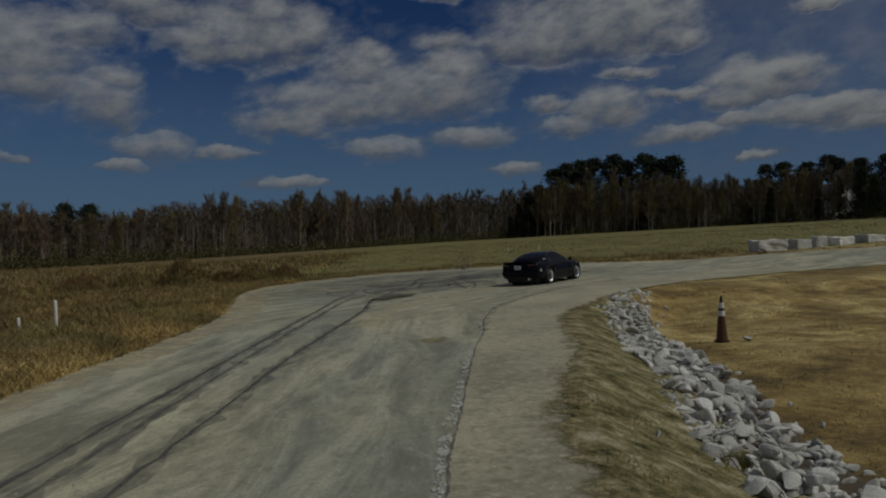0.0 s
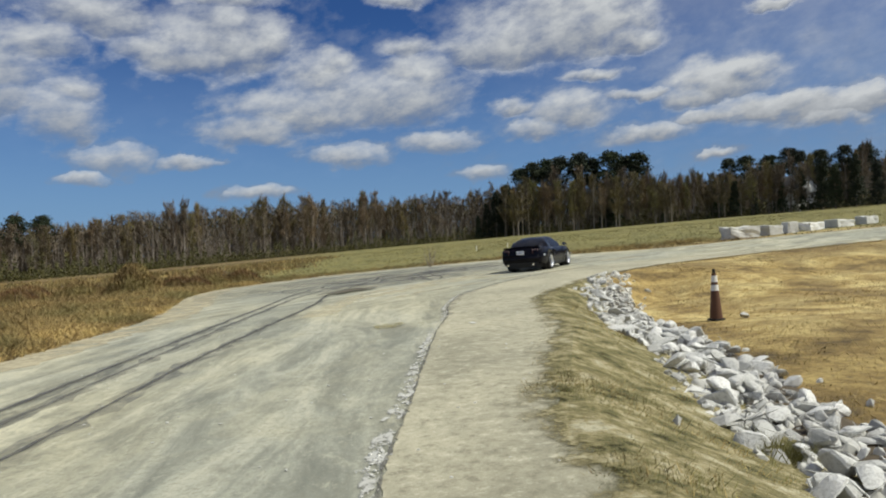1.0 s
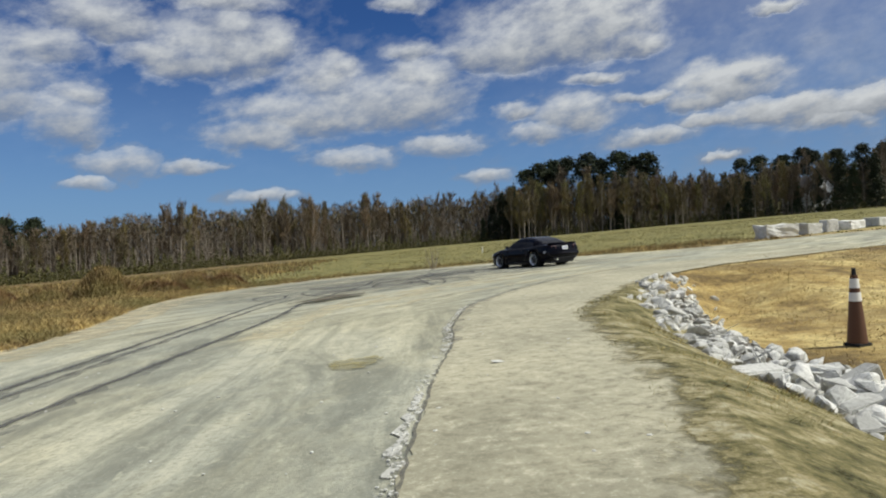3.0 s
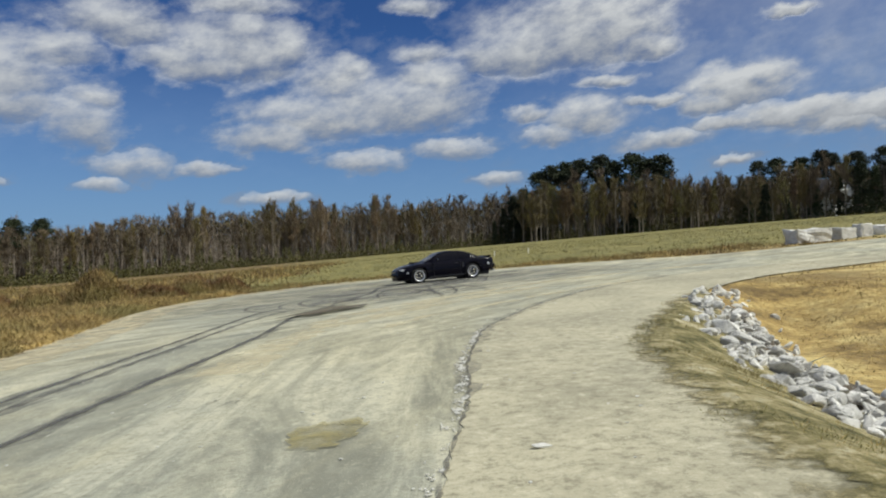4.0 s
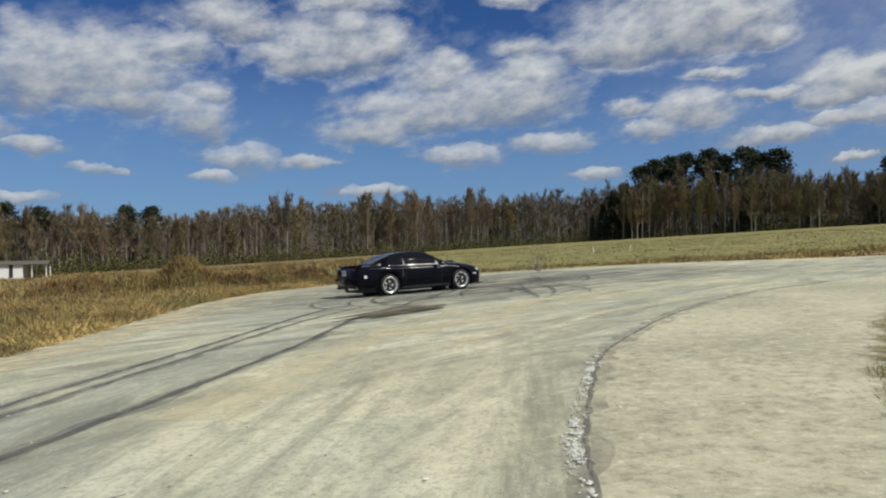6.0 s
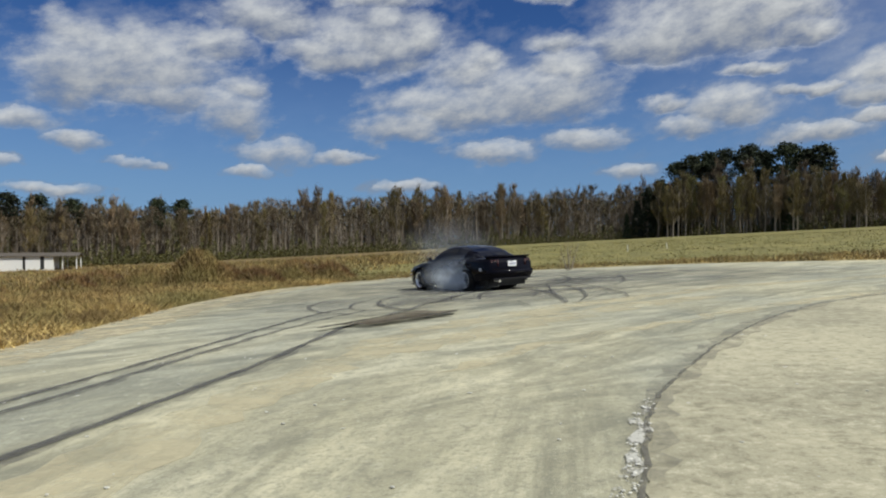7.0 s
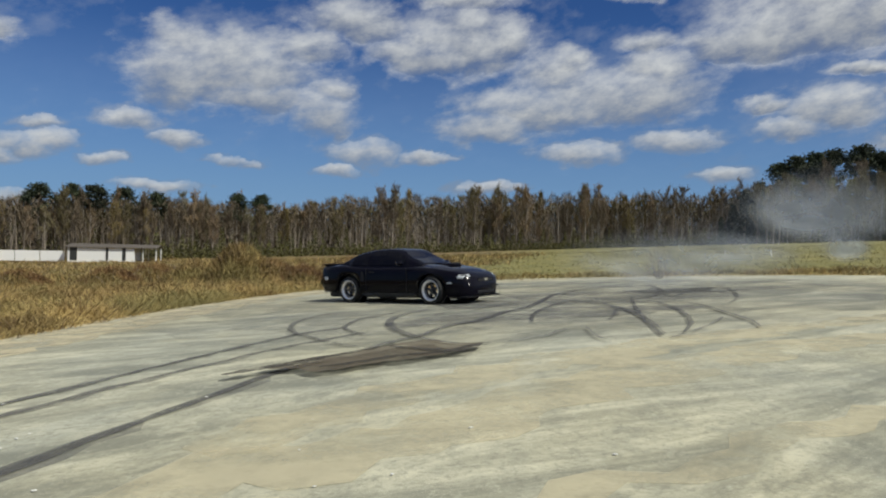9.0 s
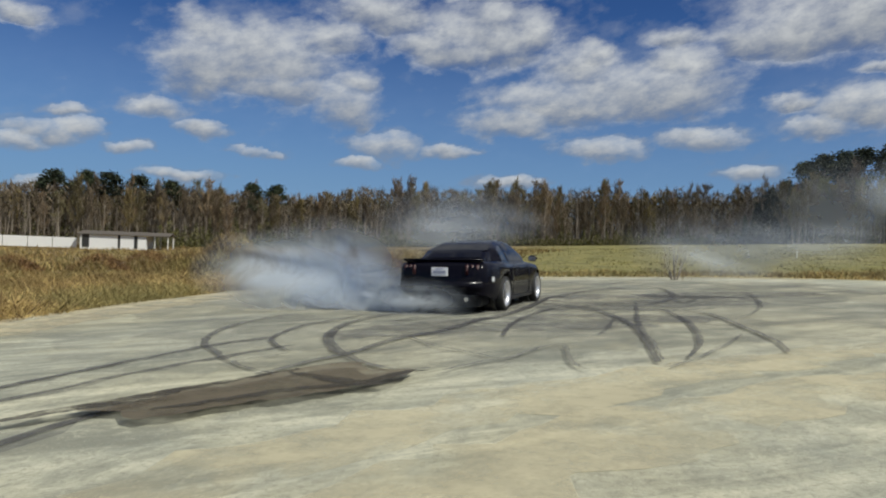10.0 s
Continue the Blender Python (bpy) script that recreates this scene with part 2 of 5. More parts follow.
def ground_material():
    a = Mat("field_soil", 0.97)
    sep = a.t.nodes.new("ShaderNodeSeparateXYZ")
    a.t.links.new(a.coords("Object"), sep.inputs[0])

    def zone(out, lo, hi):
        n = a.t.nodes.new("ShaderNodeMapRange")
        n.interpolation_type = "SMOOTHSTEP"
        n.inputs["From Min"].default_value, n.inputs["From Max"].default_value = lo, hi
        a.t.links.new(sep.outputs[out], n.inputs["Value"])
        return n.outputs[0]

    broad = a.noise(0.06, 5, 0.6, (1, 2.2, 1))
    mid = a.noise(0.5, 8, 0.74)
    clump = a.noise(2.6, 7, 0.76)
    fine = a.noise(11, 6, 0.78)
    green = a.ramp(mid, [(0.40, (0.095, 0.10, 0.026)), (0.5, (0.185, 0.175, 0.046)), (0.60, (0.31, 0.27, 0.085))])
    pale = a.ramp(mid, [(0.40, (0.14, 0.13, 0.036)), (0.60, (0.29, 0.255, 0.080))])
    weeds = a.ramp(mid, [(0.40, (0.055, 0.036, 0.014)), (0.5, (0.17, 0.112, 0.040)), (0.61, (0.38, 0.285, 0.11))])
    straw = a.ramp(mid, [(0.38, (0.15, 0.098, 0.030)), (0.47, (0.41, 0.285, 0.092)), (0.60, (0.70, 0.56, 0.235))])
    field = a.mix(a.ramp(broad, [(0.44, (0.1,)), (0.56, (0.85,))]), green, pale)
    bare = a.noise(0.30, 6, 0.7, (0.8, 1.3, 1), 0.6)
    straw = a.mix(a.ramp(bare, [(0.42, (0.6,)), (0.52, (0,))]), straw, (0.14, 0.09, 0.03))
    brown = a.ramp(mid, [(0.38, (0.075, 0.050, 0.016)), (0.48, (0.23, 0.152, 0.044)), (0.60, (0.48, 0.355, 0.125))])
    straw = a.mix(zone(1, 10.5, 17.0), brown, straw)
    near = a.mix(zone(0, -7.0, 2.0), weeds, straw)
    far = a.mix(zone(0, -34.0, -10.0), weeds, field)
    c = a.mix(zone(1, 46.0, 60.0), near, far)
    c = a.mix(a.ramp(clump, [(0.30, (0.5,)), (0.46, (0,))]), c, (0.085, 0.07, 0.03))
    tuft = a.noise(5.0, 8, 0.82)
    c = a.mix(a.ramp(tuft, [(0.36, (0.6,)), (0.48, (0,))]), c, (0.13, 0.085, 0.03))
    c = a.mix(a.ramp(fine, [(0.35, (0.55,)), (0.52, (0,))]), c, (0.075, 0.055, 0.025))
    c = a.mix(a.ramp(fine, [(0.58, (0,)), (0.72, (0.45,))]), c, (0.46, 0.38, 0.20))
    a.colour(c).bump(a.mix(0.5, clump, fine), 0.8, 0.05)
    return a.m


def strand_material(name, dark, mid, light):
    a = Mat(name, 0.85)
    c = a.ramp(a.random(True), [(0.0, dark), (0.5, mid), (1.0, light)])
    tone = a.ramp(a.noise(0.45, 6, 0.7), [(0.38, (0.36, 0.33, 0.27)), (0.5, (0.92, 0.89, 0.82)), (0.62, (1.4, 1.36, 1.25))])
    olive = a.ramp(a.noise(0.32, 4, 0.6), [(0.47, (0,)), (0.58, (0.6,))])
    a.colour(a.mix(olive, a.mix(1.0, c, tone, "MULTIPLY"), (0.17, 0.16, 0.055)))
    return a.m


def rubber_material():
    a = Mat("rubber_streak", 0.75)
    n = a.noise(5.0, 5, 0.7, (1, 1, 1))
    a.colour(a.mix(n, (0.075, 0.073, 0.07), (0.12, 0.115, 0.105)))
    a.alpha(a.ramp(a.noise(2.6, 7, 0.75), [(0.34, (0.22,)), (0.5, (0.55,)), (0.68, (0.82,))]))
    return a.m


def faint_material(name, c, lo, hi, scale=2.0):
    a = Mat(name, 0.9)
    n = a.noise(7.0, 5, 0.7)
    a.colour(a.mix(n, tuple(v * 0.8 for v in c), tuple(v * 1.15 for v in c)))
    a.alpha(a.ramp(a.noise(scale, 6, 0.7), [(0.35, (lo,)), (0.6, (hi,))]))
    return a.m


def ragged_material(name, c):
    """Crumbs too fine to build: mostly gaps."""
    a = Mat(name, 0.9)
    a.colour(a.mix(a.noise(20, 4), tuple(v * 0.75 for v in c), c))
    a.alpha(a.ramp(a.noise(4.5, 7, 0.72, (1.4, 0.7, 1)), [(0.50, (0.0,)), (0.58, (0.9,))]))
    return a.m


def stone_material():
    a = Mat("pale_limestone", 0.9)
    r = a.ramp(a.random(), [(0.0, (0.47, 0.465, 0.43)), (0.5, (0.63, 0.625, 0.585)), (1.0, (0.77, 0.76, 0.715))])
    n = a.noise(7, 6, 0.7)
    c = a.mix(a.ramp(n, [(0.36, (0.6,)), (0.52, (0,))]), r, (0.30, 0.29, 0.26))
    a.colour(c).bump(n, 0.5, 0.03)
    return a.m


def bark_material(name, dark, light):
    a = Mat(name, 0.95)
    tone = a.ramp(a.random(), [(0.0, dark), (1.0, light)])
    n = a.noise(2.0, 5, 0.7, (3, 3, 0.4))
    a.colour(a.mix(a.ramp(n, [(0.4, (0.55,)), (0.6, (0,))]), tone, tuple(v * 0.5 for v in dark)))
    return a.m


def leaf_material(name, dark, light):
    a = Mat(name, 0.85)
    isl = a.ramp(a.random(True), [(0.0, dark), (1.0, light)])
    obj = a.ramp(a.random(), [(0.0, (0.6, 0.58, 0.55)), (0.35, (1.0, 0.98, 0.9)), (0.6, (1.15, 1.0, 0.82)), (0.8, (0.95, 1.1, 0.8)), (1.0, (1.5, 1.35, 1.15))])
    a.colour(a.mix(1.0, isl, obj, "MULTIPLY"))
    return a.m


def smoke_material(name, dense):
    """Fine smoke: light is scattered back and passed on alike."""
    a = Mat(name, 1.0)
    sp = a.t.nodes.new("ShaderNodeTexGradient")
    sp.gradient_type = "SPHERICAL"
    a.t.links.new(a.coords("Object", (1, 1, 1)), sp.inputs[0])
    soft = a.ramp(sp.outputs["Fac"], [(0.0, (0,)), (0.25, (0.28 * dense,)), (0.62, (dense,))])
    n = a.ramp(a.noise(1.7, 6, 0.56, (1.5, 0.6, 0.75), distort=0.4), [(0.30, (0.4,)), (0.55, (1.0,))])
    back, on = a.t.nodes.new("ShaderNodeBsdfDiffuse"), a.t.nodes.new("ShaderNodeBsdfTranslucent")
    both, clear, veil = a.t.nodes.new("ShaderNodeMixShader"), a.t.nodes.new("ShaderNodeBsdfTransparent"), a.t.nodes.new("ShaderNodeMixShader")
    for lobe in (back, on):
        lobe.inputs["Color"].default_value = (0.66, 0.72, 0.79, 1)
    a.t.links.new(back.outputs[0], both.inputs[1])
    a.t.links.new(on.outputs[0], both.inputs[2])
    a.t.links.new(a.mix(1.0, soft, n, "MULTIPLY"), veil.inputs[0])
    a.t.links.new(clear.outputs[0], veil.inputs[1])
    a.t.links.new(both.outputs[0], veil.inputs[2])
    a.t.links.new(veil.outputs[0], a.t.nodes["Material Output"].inputs["Surface"])
    return a.m


def verge_material():
    """Dirt and olive turf that breaks up into the gravel: the mesh names how far from the road a spot lies."""
    a = Mat("verge_dirt", 0.96)
    mid = a.noise(2.6, 8, 0.78)
    fine = a.noise(16, 6, 0.78)
    c = a.ramp(mid, [(0.40, (0.075, 0.072, 0.022)), (0.48, (0.18, 0.155, 0.058)), (0.55, (0.33, 0.28, 0.14)), (0.63, (0.50, 0.46, 0.31))])
    c = a.mix(a.ramp(fine, [(0.36, (0.6,)), (0.5, (0,))]), c, (0.085, 0.08, 0.035))
    c = a.mix(a.ramp(fine, [(0.58, (0,)), (0.72, (0.5,))]), c, (0.50, 0.45, 0.29))
    a.colour(c).bump(fine, 0.8, 0.03)
    away = a.t.nodes.new("ShaderNodeAttribute")
    away.attribute_name = "away"
    gap = a.t.nodes.new("ShaderNodeMath")
    gap.operation = "ADD"
    a.t.links.new(away.outputs["Fac"], gap.inputs[0])
    a.t.links.new(a.noise(2.6, 8, 0.75), gap.inputs[1])
    a.alpha(a.ramp(gap.outputs[0], [(0.70, (0,)), (0.86, (1,))]))
    return a.m


M = {
    "road": road_material(), "shoulder": shoulder_material(), "ground": ground_material(), "rubber": rubber_material(),
    "oil": faint_material("oil_film", (0.115, 0.092, 0.058), 0.55, 0.9, 2.5),
    "tar": faint_material("black_scrape", (0.045, 0.038, 0.028), 0.3, 0.9, 5.0),
    "dust": faint_material("tan_stain", (0.34, 0.295, 0.125), 0.1, 0.7, 5.0),
    "crack": faint_material("tar_crack", (0.15, 0.142, 0.118), 0.05, 0.85, 3.0),
    "chalk": ragged_material("white_gravel_crumbs", (0.62, 0.61, 0.55)),
    "stone": stone_material(),
    "straw": strand_material("straw_blades", (0.30, 0.20, 0.07), (0.45, 0.335, 0.13), (0.62, 0.50, 0.225)),
    "green": strand_material("green_blades", (0.12, 0.125, 0.036), (0.22, 0.21, 0.066), (0.42, 0.37, 0.15)),
    "weed": strand_material("dead_weed", (0.085, 0.05, 0.02), (0.225, 0.150, 0.056), (0.50, 0.38, 0.155)),
    "bark": bark_material("grey_bark", (0.15, 0.122, 0.095), (0.42, 0.36, 0.29)),
    "twig": leaf_material("bare_twigs", (0.060, 0.047, 0.033), (0.285, 0.222, 0.150)),
    "bud": leaf_material("budding_twigs", (0.085, 0.072, 0.032), (0.245, 0.20, 0.095)),
    "pine": leaf_material("pine_needles", (0.010, 0.017, 0.008), (0.035, 0.05, 0.02)),
    "bush": leaf_material("undergrowth", (0.018, 0.022, 0.008), (0.115, 0.112, 0.036)),
    "russet": strand_material("russet_weed", (0.075, 0.036, 0.014), (0.18, 0.095, 0.036), (0.34, 0.21, 0.085)),
    "field": strand_material("field_blades", (0.10, 0.10, 0.026), (0.195, 0.18, 0.048), (0.34, 0.295, 0.10)),
    "paint": None,
    "smoke": smoke_material("tyre_smoke", 1.0), "mist": smoke_material("loose_tyre_smoke", 0.6), "haze": smoke_material("thin_tyre_smoke", 0.33), "verge": verge_material(),
    # dark brown that stands in for the shade between the ditch rocks
    "gap_shade": plain("rock_gap_shade", (0.085, 0.065, 0.04), 0.95, vary=0.4),
    "orange": plain("faded_orange_plastic", (0.10, 0.042, 0.02), 0.65),
    "white": plain("white_plastic", (0.78, 0.77, 0.73), 0.5, vary=0.06),
    "black": plain("black_rubber", (0.013, 0.013, 0.013), 0.75, vary=0.3),
    "trim": plain("black_trim", (0.007, 0.007, 0.009), 0.45, vary=0.2),
    "alloy": plain("polished_alloy", (0.80, 0.80, 0.82), 0.28, 0.85, vary=0.05),
    "gunmetal": plain("dark_spokes", (0.06, 0.06, 0.065), 0.4, 0.6),
    "chrome": plain("chrome", (0.85, 0.85, 0.87), 0.1, 1.0, vary=0.02),
    "red": plain("red_lens", (0.035, 0.004, 0.006), 0.55, vary=0.1),
    "clear": plain("headlamp_lens", (0.62, 0.64, 0.66), 0.08, vary=0.1),
    "plate": plain("plate_white", (0.82, 0.83, 0.85), 0.4, vary=0.03),
    "ink": plain("plate_ink", (0.34, 0.36, 0.46), 0.5),
    "siding": plain("white_siding", (0.78, 0.78, 0.76), 0.6, vary=0.05),
    "roofing": plain("brown_roofing", (0.10, 0.085, 0.07), 0.9, vary=0.25),
    "dim": plain("dark_doorway", (0.03, 0.03, 0.03), 0.8),
}


def paint_material():
    a = Mat("black_car_paint", 0.16)
    a.b.inputs["Specular IOR Level"].default_value = 0.10
    a.b.inputs["Coat Weight"].default_value, a.b.inputs["Coat Roughness"].default_value = 0.14, 0.02
    n = a.noise(3.0, 5, 0.65)
    a.colour(a.mix(n, (0.002, 0.0018, 0.0045), (0.0035, 0.0032, 0.0075)))
    return a.m


def glass_material():
    a = Mat("tinted_glass", 0.04)
    a.colour((0.005, 0.005, 0.008))
    a.b.inputs["Specular IOR Level"].default_value = 0.16
    return a.m


M["paint"], M["glass"] = paint_material(), glass_material()

# ---- helpers of this scene ----


def part(name, bm, material, parent=None, label="", smooth=False):
    me = bpy.data.meshes.new(name)
    bm.normal_update()
    bm.to_mesh(me)
    bm.free()
    me.materials.append(M[material])
    if smooth:
        for p in me.polygons:
            p.use_smooth = True
    ob = new(name, me)
    ob.parent = parent
    return tagged(ob, label)


def mesh_from(name, verts, faces, material, parent=None, label=""):
    me = bpy.data.meshes.new(name)
    me.from_pydata(verts, [], faces)
    me.materials.append(M[material])
    ob = new(name, me)
    ob.parent = parent
    return tagged(ob, label)


def box(bm, cx, cy, cz, sx, sy, sz, bevel=0.0, m=None):
    r = bmesh.ops.create_cube(bm, size=1.0, matrix=(m or Matrix()) @ Matrix.Translation((cx, cy, cz)) @ Matrix.Diagonal((sx, sy, sz, 1)))
    if bevel:
        es = list({e for v in r["verts"] for e in v.link_edges})
        bmesh.ops.bevel(bm, geom=es, offset=bevel, segments=2, affect="EDGES")
    return bm


def tube(bm, p, q, r1, r2, sides=5):
    p, q = Vector(p), Vector(q)
    d = q - p
    if d.length < 1e-5:
        return
    m = Matrix.Translation((p + q) / 2) @ d.to_track_quat("Z", "Y").to_matrix().to_4x4()
    bmesh.ops.create_cone(bm, cap_ends=True, segments=sides, radius1=r1, radius2=r2, depth=d.length, matrix=m)


def smooth01(a, b, v):
    t = np.clip((np.asarray(v, float) - a) / (b - a), 0, 1)
    return t * t * (3 - 2 * t)


# ---- ground ----
EDGE_R = [(-60, 1.0), (-5, 1.1), (3, 1.25), (7, 1.3), (8.8, 1.65), (11.6, 2.4), (14.5, 2.7), (16.4, 3.0), (18.4, 3.8), (20.8, 5.0), (23.2, 6.6), (25, 9.0)]


EDGE_L = [(-6.6, -40), (-6.6, 8), (-6.65, 15), (-6.9, 20), (-7.6, 24), (-8.8, 28.5), (-10.0, 33), (-10.8, 38), (-10.7, 42.5), (-9.3, 47), (-6.6, 50.6)]


def edge_right(y):
    return np.interp(y, [p[0] for p in EDGE_R], [p[1] for p in EDGE_R])


def edge_left(y):
    return np.interp(y, [p[1] for p in EDGE_L], [p[0] for p in EDGE_L])


def plane(x, y):
    return -1.67 + 0.0502 * np.asarray(x, float) - 0.0079 * np.asarray(y, float)


def ground_z(x, y):
    """Height of the land: a tilted plane under the road, a shallow ditch beside it, a field that rises to the woods."""
    x, y = np.asarray(x, float), np.asarray(y, float)
    xs = np.where(x < -40, -40 - 25 * np.tanh((-40 - x) / 25), x)
    xs = np.where(xs > 110, 110 + 20 * np.tanh((xs - 110) / 20), xs)
    ys = np.clip(y, -60, 60)
    z = plane(xs, ys) + 1.55 * smooth01(58, 165, y) + 0.5 * smooth01(165, 260, y)
    d = x - edge_right(y)
    side = np.interp(x, [4, 5.0, 6.6, 9, 13, 20, 35], [30, 30, 28.5, 25.4, 27, 28.2, 29])
    ditch = (0.25 * smooth01(0.1, 1.9, d) + 0.75 * np.clip((d - 0.12) / 1.75, 0, 1)) * smooth01(0.3, 7.0, side - y) * (1 - 0.45 * smooth01(6, 25, d))
    z = z - 0.72 * ditch
    side_l = edge_left(y) - x
    left = smooth01(0.1, 1.8, side_l) * (1 - smooth01(42, 50, y))
    z = z + 0.08 * left
    bump = 0.05 * np.sin(x * 0.9 + 1.7 * np.sin(y * 0.31)) * np.sin(y * 0.77 + 1.1 * np.sin(x * 0.4))
    off = np.clip(np.maximum(smooth01(1.0, 4.0, d) * (y < 27), smooth01(0.5, 4, side_l) * (y < 46)), 0, 1)
    return z + bump * off


def axis(lo, hi, c0, c1, fine, coarse):
    near = np.arange(c0, c1 + 1e-6, fine)
    out, step, v = [], fine, c1
    while v < hi:
        step = min(step * 1.25, coarse)
        v += step
        out.append(min(v, hi))
    pre, step, v = [], fine, c0
    while v > lo:
        step = min(step * 1.25, coarse)
        v -= step
        pre.append(max(v, lo))
    return np.array(pre[::-1] + list(near) + out)


def make_ground():
    xs, ys = axis(-1800, 1800, -16, 20, 0.4, 120), axis(-900, 2200, -4, 40, 0.45, 120)
    gx, gy = np.meshgrid(xs, ys)
    z = ground_z(gx, gy)
    v = np.stack([gx.ravel(), gy.ravel(), z.ravel()], 1)
    nx, ny = len(xs), len(ys)
    i = (np.arange(ny - 1)[:, None] * nx + np.arange(nx - 1)[None]).ravel()
    f = np.stack([i, i + 1, i + nx + 1, i + nx], 1)
    ob = mesh_from("ground", v.tolist(), f.tolist(), "ground")
    for p in ob.data.polygons:
        p.use_smooth = True
    return tagged(ob, "grassy field of straw and green patches sloping towards woods", "ground", kind="structure")


make_ground()

ROAD = [(1.0, -40), (1.1, -5), (1.25, 3), (1.3, 7), (1.65, 8.8), (2.4, 11.6), (2.7, 14.5), (3.0, 16.4), (3.8, 18.4), (5.0, 20.8),
        (6.6, 23.2), (9, 25.4), (13, 27), (20, 28.2), (35, 29), (80, 30), (80, 47), (35, 46.5), (24, 46), (18, 44), (14.5, 44.5), (11.5, 48)]
ROAD += [(6.5, 51.8), (1, 52.8), (-3.2, 52.4), (-6.6, 50.6), (-9.3, 47), (-10.7, 42.5), (-10.8, 38), (-10.0, 33), (-8.8, 28.5), (-7.6, 24), (-6.9, 20), (-6.65, 15), (-6.6, 8),
         (-6.6, -5), (-6.6, -40)]


def outline(points, step=0.35, rag=0.12, seed=3, closed=True):
    """Points along a smooth line through the given ones, roughened sideways."""
    rng, out, n = random.Random(seed), [], len(points)
    for k in range(n if closed else n - 1):
        p0, p1, p2, p3 = (Vector(points[(k + j) % n] if closed else points[min(max(k + j, 0), n - 1)]) for j in (-1, 0, 1, 2))
        m = max(2, int((p2 - p1).length / step))
        for i in range(m):
            t = i / m
            a, b = (p2 - p0) * 0.5, (p3 - p1) * 0.5
            q = p1 * (2 * t ** 3 - 3 * t * t + 1) + a * (t ** 3 - 2 * t * t + t) + p2 * (3 * t * t - 2 * t ** 3) + b * (t ** 3 - t * t)
            out.append(q + Vector((rng.uniform(-rag, rag), rng.uniform(-rag, rag))))
    if not closed:
        out.append(Vector(points[-1]))
    return out


def sheet(name, pts, lift, material, parent=None, label=""):
    bm = bmesh.new()
    vs = [bm.verts.new((p[0], p[1], float(plane(p[0], p[1])) + lift)) for p in pts]
    es = [bm.edges.new((vs[i], vs[(i + 1) % len(vs)])) for i in range(len(vs))]
    bmesh.ops.triangle_fill(bm, edges=es, use_beauty=True)
    for f in bm.faces:
        if f.normal.z < 0:
            f.normal_flip()
    return part(name, bm, material, parent, label)


def ribbon(name, pts, widths, lift, material, parent=None, label="", seed=1, rag=0.02):
    """A narrow strip on the road along a line of points."""
    rng = random.Random(seed)
    verts, faces = [], []
    n = len(pts)
    for i, p in enumerate(pts):
        d = (pts[min(i + 1, n - 1)] - pts[max(i - 1, 0)])
        d = d.normalized() if d.length > 1e-6 else Vector((0, 1))
        side = Vector((-d.y, d.x))
        w = float(np.interp(i / max(1, n - 1), np.linspace(0, 1, len(widths)), widths)) / 2
        for s in (-1, 1):
            q = p + side * s * (w + rng.uniform(-rag, rag))
            verts.append((q.x, q.y, float(plane(q.x, q.y)) + lift))
        if i:
            faces.append((2 * i - 2, 2 * i, 2 * i + 1, 2 * i - 1))
    return mesh_from(name, verts, faces, material, parent, label)


road = sheet("road", outline(ROAD, rag=0.10), 0.022, "road")
tagged(road, "pale worn asphalt road strewn with gravel and tan dust", "road", kind="structure")

SEAM = [(-0.15, -6), (-0.05, 2), (0.02, 5.6), (0.08, 6.5), (0.18, 7.6), (0.32, 9.5), (0.58, 12.4), (0.85, 14.5), (0.95, 16.3), (1.15, 17.8), (1.42, 19.4)]
ROCK_LINE = [(3.3, 3.5), (3.5, 6), (3.75, 8.5), (4.2, 11), (4.42, 13.5), (4.65, 16), (5.05, 18.5), (5.8, 21.2), (6.8, 24), (7.9, 27)]

def rock_x(y):
    return np.interp(y, [p[1] for p in ROCK_LINE], [p[0] for p in ROCK_LINE])


def rock_half(y):
    return np.interp(y, [4, 8, 14, 20, 27], [0.6, 0.7, 0.8, 0.6, 0.5])


CRACK = [(1.42, 19.4), (2.0, 21.0), (2.6, 22.4), (3.7, 24.5), (5.2, 26.6), (7.5, 28.6)]
shoulder_pts = [(1.15, -6), (1.25, 3), (1.3, 7), (1.7, 8.8), (2.45, 11.6), (2.75, 14.5), (3.05, 16.4), (3.85, 18.4), (5.0, 20.8), (6.6, 23.2), (9, 25.4), (13, 27), (15, 29.5)]
shoulder_pts += [(10, 29.8)] + CRACK[::-1] + SEAM[::-1][1:]
shoulder = sheet("pavement", outline(shoulder_pts, step=0.1, rag=0.03, seed=8), 0.028, "shoulder")
tagged(shoulder, "tan gravel shoulder beside the asphalt road", "shoulder", kind="structure")

seam_line = outline(SEAM, 0.12, 0.03, 5, closed=False)
ribbon("trim", outline(SEAM + CRACK[1:], 0.12, 0.012, 5, closed=False), [0.025, 0.03, 0.022, 0.035, 0.03], 0.034, "crack", None, "", 4, 0.008)
tagged(bpy.data.objects["trim"], "dark broken asphalt edge crack along the shoulder", "road crack", kind="structure")


chalk = ribbon("gravel_seam", [p + Vector((-0.07, 0)) for p in seam_line], [0.14, 0.24, 0.10, 0.16, 0.07, 0.12, 0.08], 0.032, "chalk", None, "", 6, 0.02)
tagged(chalk, "broken strip of white gravel along the asphalt seam", "gravel seam", kind="structure")


